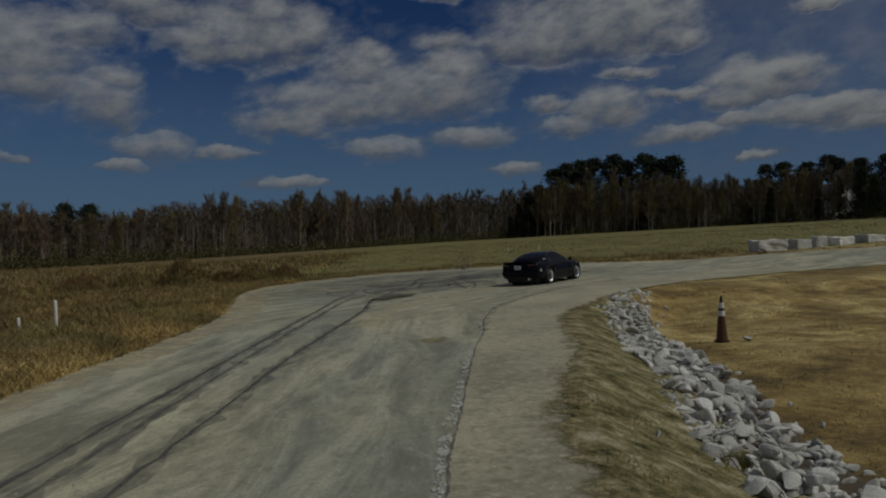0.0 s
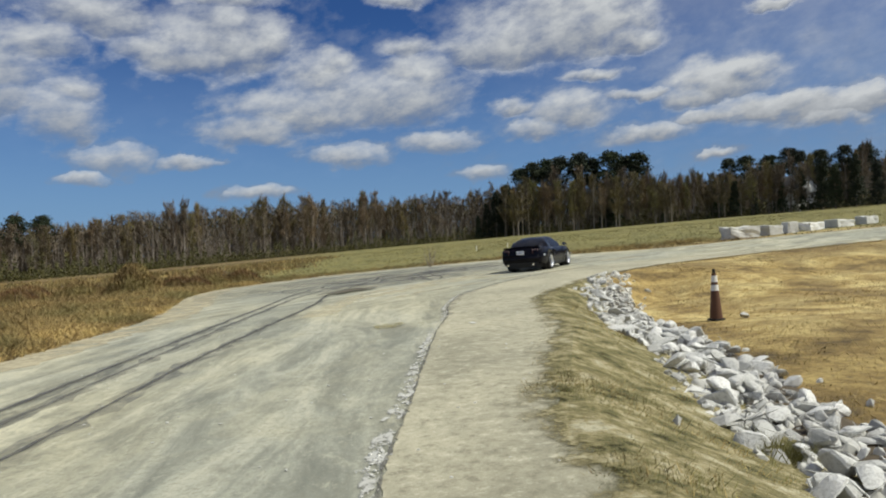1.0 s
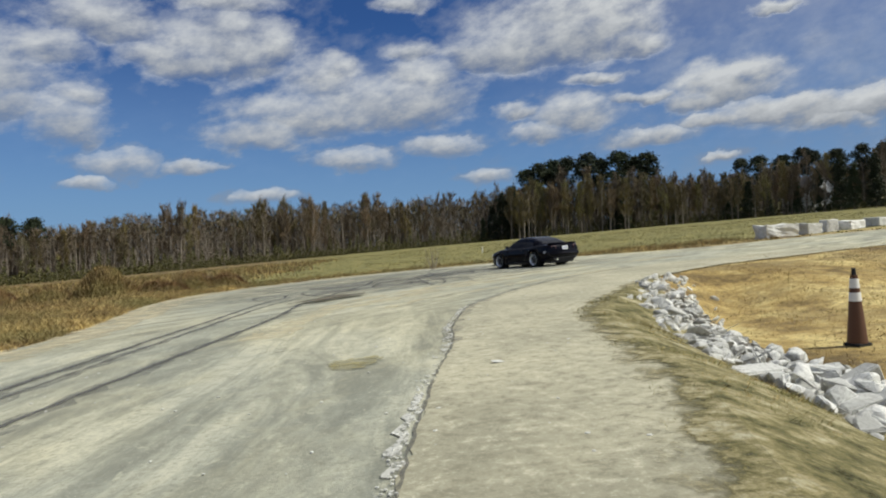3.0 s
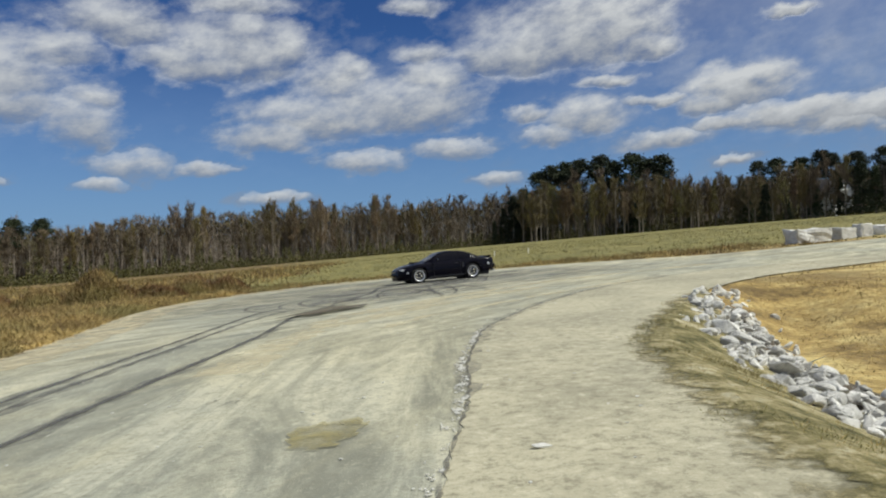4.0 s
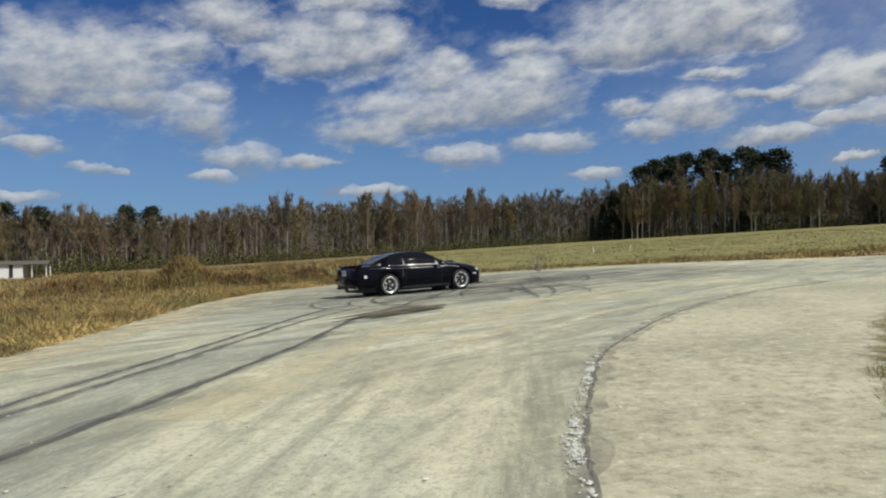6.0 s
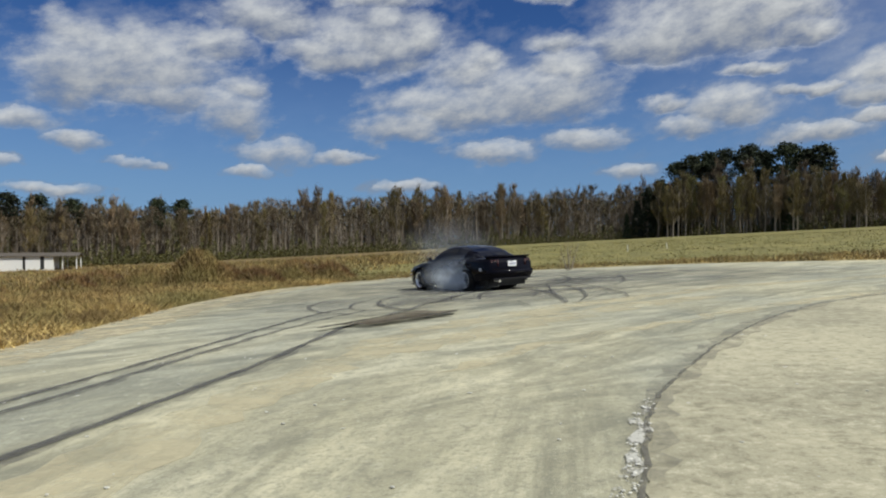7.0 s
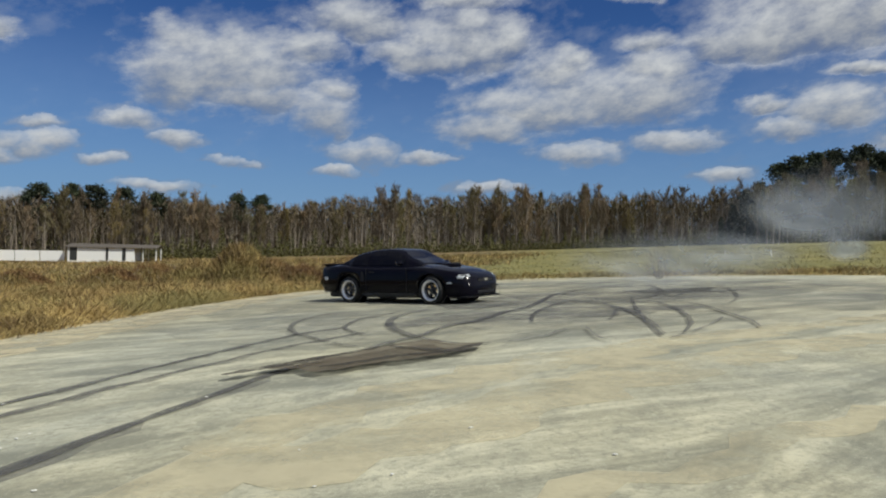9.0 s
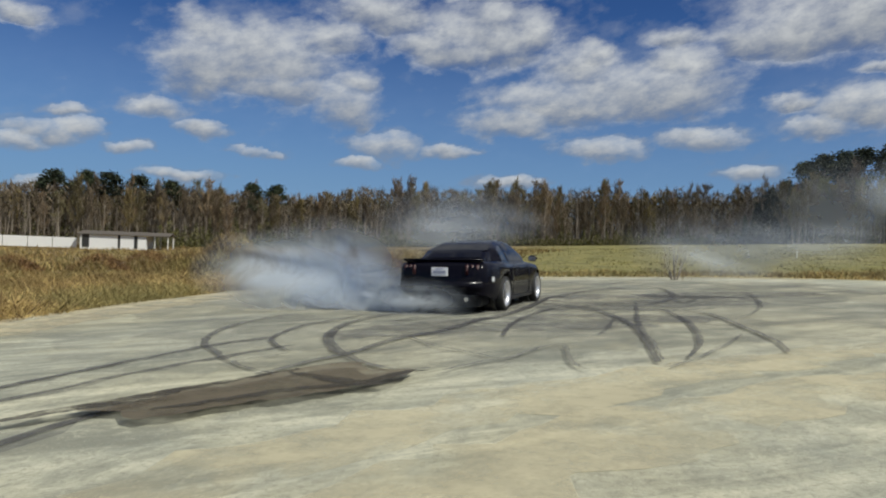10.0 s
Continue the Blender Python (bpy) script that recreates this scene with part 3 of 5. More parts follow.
def make_verge():
    ys = np.arange(1.0, 25.01, 0.1)
    verts, faces, away = [], [], []
    for k, y in enumerate(ys):
        x0, x1 = float(edge_right(y)) - 0.6, float(rock_x(y)) - 0.1
        for u in np.linspace(0, 1, 15):
            x = x0 + (x1 - x0) * u
            verts.append((x, float(y), float(ground_z(x, y)) + 0.036))
            away.append(min(0.44, max(0.0, (x - x0) / 1.6)))
        if k:
            faces += [((k - 1) * 15 + i, (k - 1) * 15 + i + 1, k * 15 + i + 1, k * 15 + i) for i in range(14)]
    ob = mesh_from("pavement_verge", verts, faces, "verge")
    ob.data.attributes.new("away", "FLOAT", "POINT").data.foreach_set("value", away)
    tagged(ob, "strip of dirt and sparse olive grass beside the road", "verge", kind="structure")
    # dark sheet under the rocks: the shade of their gaps put into colour
    verts, faces = [], []
    us = np.linspace(-1.15, 1.15, 9)
    for k, y in enumerate(np.arange(3.0, 20.6, 0.25)):
        for u in us:
            x = float(rock_x(y)) + u * float(rock_half(y))
            verts.append((x, float(y), float(ground_z(x, y)) + (0.024 if abs(u) < 1.1 else -0.03)))
        if k:
            faces += [((k - 1) * 9 + i, (k - 1) * 9 + i + 1, k * 9 + i + 1, k * 9 + i) for i in range(8)]
    tagged(mesh_from("ground_bed", verts, faces, "gap_shade"), "dark sheet under the ditch rocks standing in for the shade in their gaps", "ground", kind="structure")


def crumbs():
    """White gravel scattered in short runs along the crack."""
    rng, bm = random.Random(21), bmesh.new()
    for p in seam_line:
        if noise.noise(Vector((p.y * 0.8, 3.1, 0))) < -0.12:
            continue
        for _ in range(5):
            x, y = p.x - 0.06 + rng.gauss(0, 0.025), p.y + rng.uniform(-0.06, 0.06)
            r = rng.uniform(0.004, 0.012)
            m = Matrix.Translation((x, y, float(plane(x, y)) + 0.032)) @ Matrix.Rotation(rng.uniform(0, 6), 4, "Z") @ Matrix.Diagonal((r * 1.4, r, r * 0.45, 1))
            bmesh.ops.create_icosphere(bm, subdivisions=1, radius=1.0, matrix=m)
    for _ in range(420):
        y = rng.uniform(2, 24)
        x = rng.uniform(-5.5, float(edge_right(y)) - 0.1)
        r = rng.uniform(0.004, 0.014)
        m = Matrix.Translation((x, y, float(plane(x, y)) + 0.03)) @ Matrix.Rotation(rng.uniform(0, 6), 4, "Z") @ Matrix.Diagonal((r * 1.5, r, r * 0.4, 1))
        bmesh.ops.create_icosphere(bm, subdivisions=1, radius=1.0, matrix=m)
    ob = part("gravel_crumbs", bm, "chalk_stone", None, "pale gravel crumbs scattered along the road crack")
    tagged(ob, "", "gravel", kind="stuff")


def chalk_stone():
    a = Mat("pale_gravel", 0.9)
    a.colour(a.ramp(a.random(True), [(0.0, (0.45, 0.44, 0.39)), (1.0, (0.70, 0.69, 0.64))]))
    return a.m


M["chalk_stone"] = chalk_stone()
crumbs()
make_verge()


def tyre_marks():
    """Rubber left by the car: two long lanes, and loops where it spun."""
    lanes = [
        [(-3.5, 4), (-3.6, 9), (-3.7, 13), (-3.75, 17), (-3.75, 21), (-3.75, 24.5), (-3.6, 26.8), (-3.2, 28.7)],
        [(-2.8, 4), (-2.8, 8), (-2.85, 12), (-2.75, 15.1), (-2.6, 18.5), (-2.52, 21.3), (-2.6, 23.2), (-2.67, 25.29), (-2.46, 26.2)],
        [(-3.9, 4), (-4.0, 9), (-4.05, 14), (-4.1, 19), (-4.12, 23), (-4.2, 26), (-4.13, 28.2), (-3.94, 29.0), (-3.82, 29.3)],
    ]
    for k, l in enumerate(lanes):
        mark = ribbon("tyre_mark", outline(l, 0.3, 0.015, 30 + k, closed=False), ([0.06, 0.08, 0.11, 0.10], [0.05, 0.07, 0.10, 0.13], [0.05, 0.08, 0.10])[k],
                      0.030 + 0.002 * k, "rubber" if k else "faint", None, "", k)
        soot = ribbon("rubber_smear", outline(l, 0.3, 0.04, 230 + k, closed=False), [0.3, 0.3, 0.2, 0.12], 0.0240 + 0.0004 * k, "smear", None, "", 230 + k, 0.06)
        tagged(soot, "grey dusting of rubber along a tyre mark", "stain", kind="structure")
        tagged(mark, "long dark tyre mark along the road", "tyre mark", "tyre marks", "structure")
    loops = [
        (0.13, "rubber", [(-4.91, 32.43), (-5.27, 31.89), (-5.26, 31.0), (-5.07, 29.97), (-4.68, 29.07), (-4.22, 28.36), (-3.6, 27.76), (-3.1, 27.29), (-2.61, 26.94), (-2.29, 26.82)]),
        (0.1, "rubber", [(-3.98, 32.35), (-4.01, 31.53), (-4.13, 30.79), (-4.0, 29.92), (-3.72, 29.04), (-3.3, 28.48), (-2.94, 28.12)]),
        (0.05, "faint", [(-3.1, 27.29), (-3.0, 27.53), (-2.88, 27.89), (-2.76, 28.17), (-2.64, 28.77)]),
        (0.19, "rubber", [(-3.53, 32.81), (-3.66, 31.63), (-3.47, 30.43), (-3.1, 29.4), (-2.58, 28.5), (-2.08, 27.89), (-1.73, 27.55), (-1.35, 27.34), (-1.07, 27.49)]),
        (0.2, "rubber", [(-2.46, 26.72), (-2.4, 27.09), (-2.33, 27.62), (-2.21, 28.16), (-2.2, 29.1), (-2.13, 29.68), (-1.9, 30.51), (-1.79, 32.16), (-1.56, 33.24), (-1.51, 35.16), (-1.5, 38.17), (-0.82, 41.05), (0.35, 42.86)]),
    ]
    loops += [
        (0.08, "faint", [(-2.17, 29.79), (-1.88, 29.41), (-1.49, 28.91), (-1.23, 28.75), (-0.67, 28.3), (-0.43, 28.15)]),
        (0.15, "rubber", [(-0.96, 30.13), (-1.14, 31.47), (-1.14, 33.13), (-0.97, 34.61), (-0.55, 34.72), (-0.09, 34.22), (0.39, 32.76), (0.6, 31.81), (0.78, 30.52), (0.89, 29.37), (0.97, 28.42)]),
        (0.09, "faint", [(0.22, 30.47), (0.28, 31.57), (0.26, 32.73)]),
        (0.09, "rubber", [(0.49, 36.46), (0.64, 32.83), (0.78, 30.95), (0.92, 29.85), (1.01, 28.6)]),
        (0.13, "rubber", [(0.58, 35.3), (1.0, 34.88), (1.34, 33.03), (1.45, 31.47), (1.44, 30.26), (1.35, 29.29), (1.25, 28.79)]),
    ]
    loops += [
        (0.12, "rubber", [(0.67, 35.75), (1.31, 35.23), (1.83, 33.96), (2.05, 32.54), (2.25, 31.06), (2.33, 30.26), (2.3, 29.49)]),
        (0.09, "faint", [(2.0, 31.1), (1.76, 30.09), (1.45, 29.11), (1.15, 28.31), (1.05, 28.05)]),
        (0.2, "rubber", [(-1.31, 37.8), (-1.04, 40.17), (-0.11, 42.11), (0.84, 42.65), (1.22, 40.74), (1.25, 38.47), (0.89, 36.57), (0.22, 36.08), (-0.3, 35.49), (-0.76, 34.67)]),
        (0.09, "faint", [(1.25, 38.47), (1.45, 36.72), (1.88, 38.43), (2.24, 39.79)]),
        (0.12, "faint", [(2.4, 40.54), (3.01, 41.19), (3.09, 38.94), (2.88, 36.34), (2.5, 34.35), (2.14, 33.44)]),
    ]
    loops += [
        (0.09, "faint", [(2.88, 36.34), (3.47, 36.5), (4.1, 35.73)]),
        (0.08, "faint", [(-0.89, 27.33), (-0.69, 27.93), (-0.45, 28.36), (-0.29, 29.17), (0.04, 29.6)]),
        (0.09, "faint", [(-0.05, 29.33), (0.16, 28.18), (0.36, 27.76)]),
        (0.11, "rubber", [(-2.96, 31.38), (-2.86, 32.15), (-2.52, 32.97), (-2.27, 33.99), (-1.95, 35.04), (-1.41, 35.96)]),
    ]
    for k, (w, kind, l) in enumerate(loops):
        line = outline(l, 0.12, 0.008, 70 + k, closed=False)
        mark = ribbon("tyre_mark", line, [w * 0.4, w * 0.7, w * 0.8, w * 0.7, w * 0.35], 0.046 + 0.0008 * k, kind, None, "", 50 + k, 0.012)
        tagged(mark, "curved dark rubber mark of a spinning tyre on asphalt", "tyre mark", "tyre marks", "structure")
    for k, (l, w) in enumerate((([(-3.4, 33.5), (-1.5, 36.0), (0.6, 37.2), (3.0, 38.2)], [1.5, 4.0, 5.0, 2.0]), ([(-3.2, 29.5), (-1.5, 31.5), (0.4, 32.8), (1.8, 33.5)], [0.6, 1.8, 2.2, 0.8]), ([(0.5, 39), (2.5, 40), (5, 41)], [1.5, 2.5, 1.0]))):
        smear = ribbon("rubber_smear", outline(l, 0.3, 0.05, 190 + k, closed=False), w, 0.0400 + 0.001 * k, "smear", None, "", 190 + k, 0.15)
        tagged(smear, "grey haze of rubber rubbed into the asphalt", "stain", kind="structure")
    # a faint grey band, wider than the crack, follows the broken edge
    edge_band = ribbon("crack_band", outline(SEAM[-4:] + CRACK[1:], 0.2, 0.03, 205, closed=False), [0.08, 0.2, 0.34, 0.3, 0.25], 0.0310, "edge_grey", None, "", 205, 0.06)
    tagged(edge_band, "soft grey band along the broken asphalt edge", "stain", kind="structure")
    wear = [(-9.0, 31), (-5.5, 27.4), (-2.5, 27.2), (0.5, 28.2), (3.2, 30), (6.5, 33.5), (10, 37), (9.5, 42), (5, 48), (-2, 49.5), (-7.5, 45), (-9.6, 38)]
    for k in range(3):
        mid = Vector((-0.5, 37.5))
        stain = sheet("rubber_wear", outline([mid + (Vector(p) - mid) * (1.0 - 0.11 * k) for p in wear], 0.4, 0.25, 210 + k), 0.0350 + 0.001 * k, "wear")
        tagged(stain, "grey film of old rubber ground into the asphalt", "stain", kind="structure")
    for k, (l, w) in enumerate((([(-1.7, 22.6), (-1.2, 24.4), (-0.3, 26.0), (1.28, 28.1), (3.46, 30.4), (6.3, 32.4), (11, 34)], [0.5, 0.9, 0.7, 0.8, 1.2]), ([(-0.3, 20.8), (0.31, 22.1), (1.22, 23.2), (2.45, 24.5), (4.0, 26.1), (7, 28.6)], [0.2, 0.25, 0.3, 0.5]),
                                 ([(-1.9, 17), (-1.8, 20), (-1.5, 22), (-0.8, 22.8), (0.15, 24.7), (1.6, 26.8), (4, 29)], [0.7, 0.6, 0.9, 0.7]), 
                                 ([(-6.3, 8), (-6.25, 15), (-6.45, 20), (-7.1, 24), (-8.2, 28.5), (-9.4, 33), (-10.1, 38), (-10.0, 42), (-8.6, 46.5)], [0.7, 1.0, 1.3, 1.6, 1.7, 1.5]), ([(-8, 45.6), (-3.6, 49.8), (1.2, 51.9), (6.5, 51.0)], [1.2, 1.4, 1.4]))):
        band = ribbon("dust_streak", outline(l, 0.25, 0.05, 90 + k, closed=False), w, 0.0250 + 0.0006 * k, "pale_sand" if k == 3 else "sand", None, "", 90 + k, 0.12)
        tagged(band, "streak of pale tan dust swept along the road", "dust", "dust streaks", "structure")
    oil = sheet("oil_stain", outline([(-2.78, 25.06), (-2.75, 25.38), (-2.62, 25.81), (-2.39, 26.2), (-2.29, 26.55), (-2.22, 26.79), (-2.06, 27.13), (-1.94, 27.36), (-1.75, 27.45), (-1.53, 27.11), (-1.1, 27.18), (-1.17, 26.75), (-1.28, 26.41), (-1.45, 26.0), (-1.66, 25.71), (-1.86, 25.45), (-2.03, 25.1), (-2.23, 24.94), (-2.45, 25.08)], 0.08, 0.03, 9), 0.080, "oil")
    tagged(oil, "brown wedge of oil soaked into the asphalt", "stain", kind="structure")
    for k, (w, l) in enumerate((
            ([0.10, 0.22, 0.16, 0.10, 0.05], [(-2.93, 24.64), (-2.84, 24.98), (-2.67, 25.29), (-2.56, 25.73), (-2.39, 26.2), (-2.25, 26.56), (-2.13, 26.93)]),
            ([0.03, 0.12, 0.14, 0.10], [(-2.25, 25.17), (-2.19, 25.29), (-1.96, 25.6), (-1.69, 26.07), (-1.27, 26.39)]),
            ([0.05, 0.16, 0.24, 0.20, 0.04], [(-2.11, 26.71), (-1.72, 26.59), (-1.28, 26.43), (-1.17, 26.75), (-1.09, 27.15)]))):
        band = ribbon("oil_band", outline(l, 0.08, 0.015, 160 + k, closed=False), w, 0.084 + 0.002 * k, "tar", None, "", 160 + k, 0.02)
        tagged(band, "black scraped edge of the oil stain", "stain", kind="structure")
    dust = sheet("dust_stain", outline([(-0.46, 13.62), (-0.36, 14.0), (0.0, 14.08), (0.02, 13.65), (-0.2, 13.32)], 0.05, 0.05, 11), 0.036, "dust")
    tagged(dust, "small tan clay stain on the asphalt", "stain", kind="structure")
    scuff = sheet("road_scuff", outline([(-1.52, 15.28), (-1.36, 15.38), (-1.20, 15.56), (-1.16, 15.40), (-1.24, 15.28), (-1.15, 15.18), (-1.36, 15.16)], 0.04, 0.045, 12), 0.036, "scuffed")
    tagged(scuff, "small dark scuff on the asphalt", "stain", kind="structure")


M["smear"] = faint_material("rubber_haze", (0.17, 0.168, 0.155), 0.05, 0.45, 1.6)
M["sand"] = faint_material("tan_dust", (0.62, 0.555, 0.37), 0.0, 0.62, 1.1)
M["pale_sand"] = faint_material("verge_sand", (0.56, 0.49, 0.32), 0.1, 0.85, 1.6)
M["wear"] = faint_material("rubber_film", (0.19, 0.19, 0.172), 0.03, 0.16, 0.8)
M["edge_grey"] = faint_material("crack_grey", (0.25, 0.24, 0.20), 0.0, 0.4, 2.5)
M["scuffed"] = ragged_material("dark_scuff", (0.11, 0.108, 0.10))
M["faint"] = faint_material("faint_rubber", (0.13, 0.126, 0.115), 0.12, 0.58, 3.0)
tyre_marks()

# ---- rocks ----


def packed_stone():
    a = Mat("wedged_limestone", 0.9)
    r = a.ramp(a.random(True), [(0.0, (0.40, 0.395, 0.365)), (1.0, (0.66, 0.65, 0.605))])
    n = a.noise(7, 6, 0.7)
    a.colour(a.mix(a.ramp(n, [(0.36, (0.6,)), (0.52, (0,))]), r, (0.30, 0.29, 0.26))).bump(n, 0.5, 0.03)
    return a.m


M["packed"] = packed_stone()


def rock_mesh(seed):
    rng, bm = random.Random(seed), bmesh.new()
    pts = [Vector((rng.gauss(0, 1), rng.gauss(0, 1), rng.gauss(0, 1))).normalized() * rng.uniform(0.75, 1.1) for _ in range(10)]
    for p in pts:
        bm.verts.new((p.x, p.y * 0.8, p.z * 0.62))
    r = bmesh.ops.convex_hull(bm, input=bm.verts)
    bmesh.ops.delete(bm, geom=[g for g in r["geom_interior"] if isinstance(g, bmesh.types.BMVert)], context="VERTS")
    bmesh.ops.bevel(bm, geom=list(bm.edges), offset=0.085, segments=1, affect="EDGES")
    me = bpy.data.meshes.new("rock")
    bm.to_mesh(me)
    bm.free()
    me.materials.append(M["stone"])
    return me


def riprap():
    rng = random.Random(77)
    bed = tagged(new("riprap"), "line of pale broken limestone rocks in a roadside ditch", "rocks")
    kinds = [rock_mesh(100 + k) for k in range(9)]
    ys, xs = [p[1] for p in ROCK_LINE], [p[0] for p in ROCK_LINE]
    n = 0
    while n < 300:
        y = 4.0 + 17.0 * rng.random() ** 0.9
        half = float(rock_half(y))
        o = rng.uniform(-1, 1) * half
        x = float(np.interp(y, ys, xs)) + o
        s = rng.uniform(0.10, 0.24) * (1.35 if rng.random() < 0.15 else 0.95) * (1.0 - 0.35 * float(smooth01(12, 20, y)))
        z = float(ground_z(x, y)) + s * 0.3 + (0.14 * (1 - abs(o) / half)) * rng.random()
        ob = new("rock", rng.choice(kinds))
        ob.parent = bed
        ob.matrix_basis = Matrix.LocRotScale((x, y, z), Euler((rng.uniform(-0.5, 0.5), rng.uniform(-0.5, 0.5), rng.uniform(0, 6.3))), (s * rng.uniform(0.9, 1.4), s, s * rng.uniform(0.8, 1.2)))
        n += 1
    bm = bmesh.new()
    for _ in range(900):
        y = 3.0 + 20.0 * rng.random()
        x = float(np.interp(y, ys, xs)) + rng.gauss(0, 0.36)
        s = rng.uniform(0.03, 0.08)
        m = Matrix.LocRotScale((x, y, float(ground_z(x, y)) + s * 0.25), Euler((rng.uniform(0, 6), rng.uniform(0, 6), 0)), (s * rng.uniform(1.1, 1.9), s, s * rng.uniform(0.4, 0.8)))
        bmesh.ops.create_icosphere(bm, subdivisions=1, radius=1.0, matrix=m)
    tagged(part("rubble", bm, "chalk_stone", bed, "small stone rubble between the rocks"), kind="stuff")
    shapes = [([tuple(v.co) for v in me.vertices], [tuple(p.vertices) for p in me.polygons]) for me in kinds]
    verts, faces = [], []
    for _ in range(620):
        y = 3.6 + 17.6 * rng.random()
        half = float(rock_half(y))
        x = float(np.interp(y, ys, xs)) + rng.uniform(-1, 1) * half
        s = rng.uniform(0.08, 0.15) * (1.0 - 0.3 * float(smooth01(12, 20, y)))
        m = Matrix.LocRotScale((x, y, float(ground_z(x, y)) + s * 0.25), Euler((rng.uniform(-0.8, 0.8), rng.uniform(-0.8, 0.8), rng.uniform(0, 6.3))), (s * rng.uniform(0.9, 1.5), s, s * rng.uniform(0.8, 1.2)))
        vs, fs = rng.choice(shapes)
        n0 = len(verts)
        verts += [tuple(m @ Vector(v)) for v in vs]
        faces += [tuple(n0 + i for i in f) for f in fs]
    tagged(mesh_from("rock_fill", verts, faces, "packed", bed, "smaller rocks wedged beneath the large ones"), kind="stuff")


riprap()


def boulder_blocks():
    rows = [(23.9, 50.2, 2.5, 1.25, 1.1, 12), (27.2, 52.2, 1.9, 1.1, 0.95, 30), (29.5, 53.6, 0.9, 0.9, 1.1, 5), (32.3, 55.4, 2.9, 1.0, 0.85, 40), (36.4, 58.0, 2.8, 1.1, 0.8, 28), (40.5, 60.6, 2.4, 1.0, 0.9, 33)]
    for k, (x, y, l, w, h, rz) in enumerate(rows):
        rng, bm = random.Random(k + 5), bmesh.new()
        h *= 0.85
        box(bm, 0, 0, h / 2, l, w, h)
        bmesh.ops.subdivide_edges(bm, edges=list(bm.edges), cuts=3, use_grid_fill=True)
        for v in bm.verts:
            j = noise.noise(v.co * 1.7 + Vector((k * 9, 0, 0))) * 0.16
            v.co += Vector((v.co.x / l, v.co.y / w, (v.co.z - h / 2) / h)).normalized() * j
        bmesh.ops.bevel(bm, geom=[e for e in bm.edges if e.calc_face_angle(0) > 0.9], offset=0.05, segments=1, affect="EDGES")
        ob = part("boulder", bm, "stone", None, "large pale quarried stone block beside the gravel road")
        tagged(ob, "", "boulder", "boulders along the road")
        ob.matrix_basis = pose(x, y, float(ground_z(x, y)) - 0.08, 0, 0, rz)


boulder_blocks()


def traffic_cone():
    x, y = 6.48, 15.86
    z = float(ground_z(x, y))
    cone = tagged(new("traffic_cone"), "tall faded orange traffic cone with two white bands", "traffic cone")
    cone.matrix_basis = pose(x, y, z, 0, -1.5, 20)

    def ring(z0, z1, r0, r1):
        bm = bmesh.new()
        bmesh.ops.create_cone(bm, cap_ends=True, segments=28, radius1=r0, radius2=r1, depth=z1 - z0, matrix=Matrix.Translation((0, 0, (z0 + z1) / 2)))
        return bm

    rad = lambda h: 0.135 - 0.092 * h / 1.0
    bm = box(bmesh.new(), 0, 0, 0.025, 0.26, 0.26, 0.04, 0.012)
    part("base", bm, "black", cone, "black rubber base")
    part("body", ring(0.05, 0.98, rad(0.05), rad(0.98)), "orange", cone, smooth=False)
    for a, b in ((0.62, 0.74), (0.80, 0.93)):
        part("band", ring(a, b, rad(a) + 0.004, rad(b) + 0.004), "white", cone, "white reflective band")
    part("tip", ring(0.98, 1.07, 0.03, 0.026), "black", cone, "dark cone tip")
    st = rock_mesh(500)
    ob = tagged(new("stone", st), "pale stone lying in dead grass", "stone")
    ob.matrix_basis = Matrix.LocRotScale((7.0, 15.7, float(ground_z(7.0, 15.7)) + 0.06), Euler((0.2, 0, 1)), (0.17, 0.14, 0.12))

    x, y = 1.18, 12.93
    ob = tagged(new("stone", rock_mesh(501)), "flat pale stone lying on the gravel shoulder", "stone")
    ob.matrix_basis = Matrix.LocRotScale((x, y, float(plane(x, y)) + 0.035), Euler((0, 0.1, 0.4)), (0.085, 0.06, 0.032))


traffic_cone()


def marker_posts():
    for x, y, h, r in ((-11.6, 20.4, 0.9, 0.05), (8.4, 88, 0.6, 0.045), (12.5, 89, 0.6, 0.045), (-13.6, 21.8, 0.35, 0.05)):
        bm = bmesh.new()
        tube(bm, (0, 0, -0.1), (0, 0, h), r, r, 10)
        bmesh.ops.create_uvsphere(bm, u_segments=10, v_segments=6, radius=r, matrix=Matrix.Translation((0, 0, h)))
        ob = part("marker_post", bm, "white", None, "white plastic marker post standing in dry grass")
        tagged(ob, "", "marker post", "marker posts")
        ob.matrix_basis = pose(x, y, float(ground_z(x, y)), 0, -2, 0)


marker_posts()

# ---- grass and weeds ----


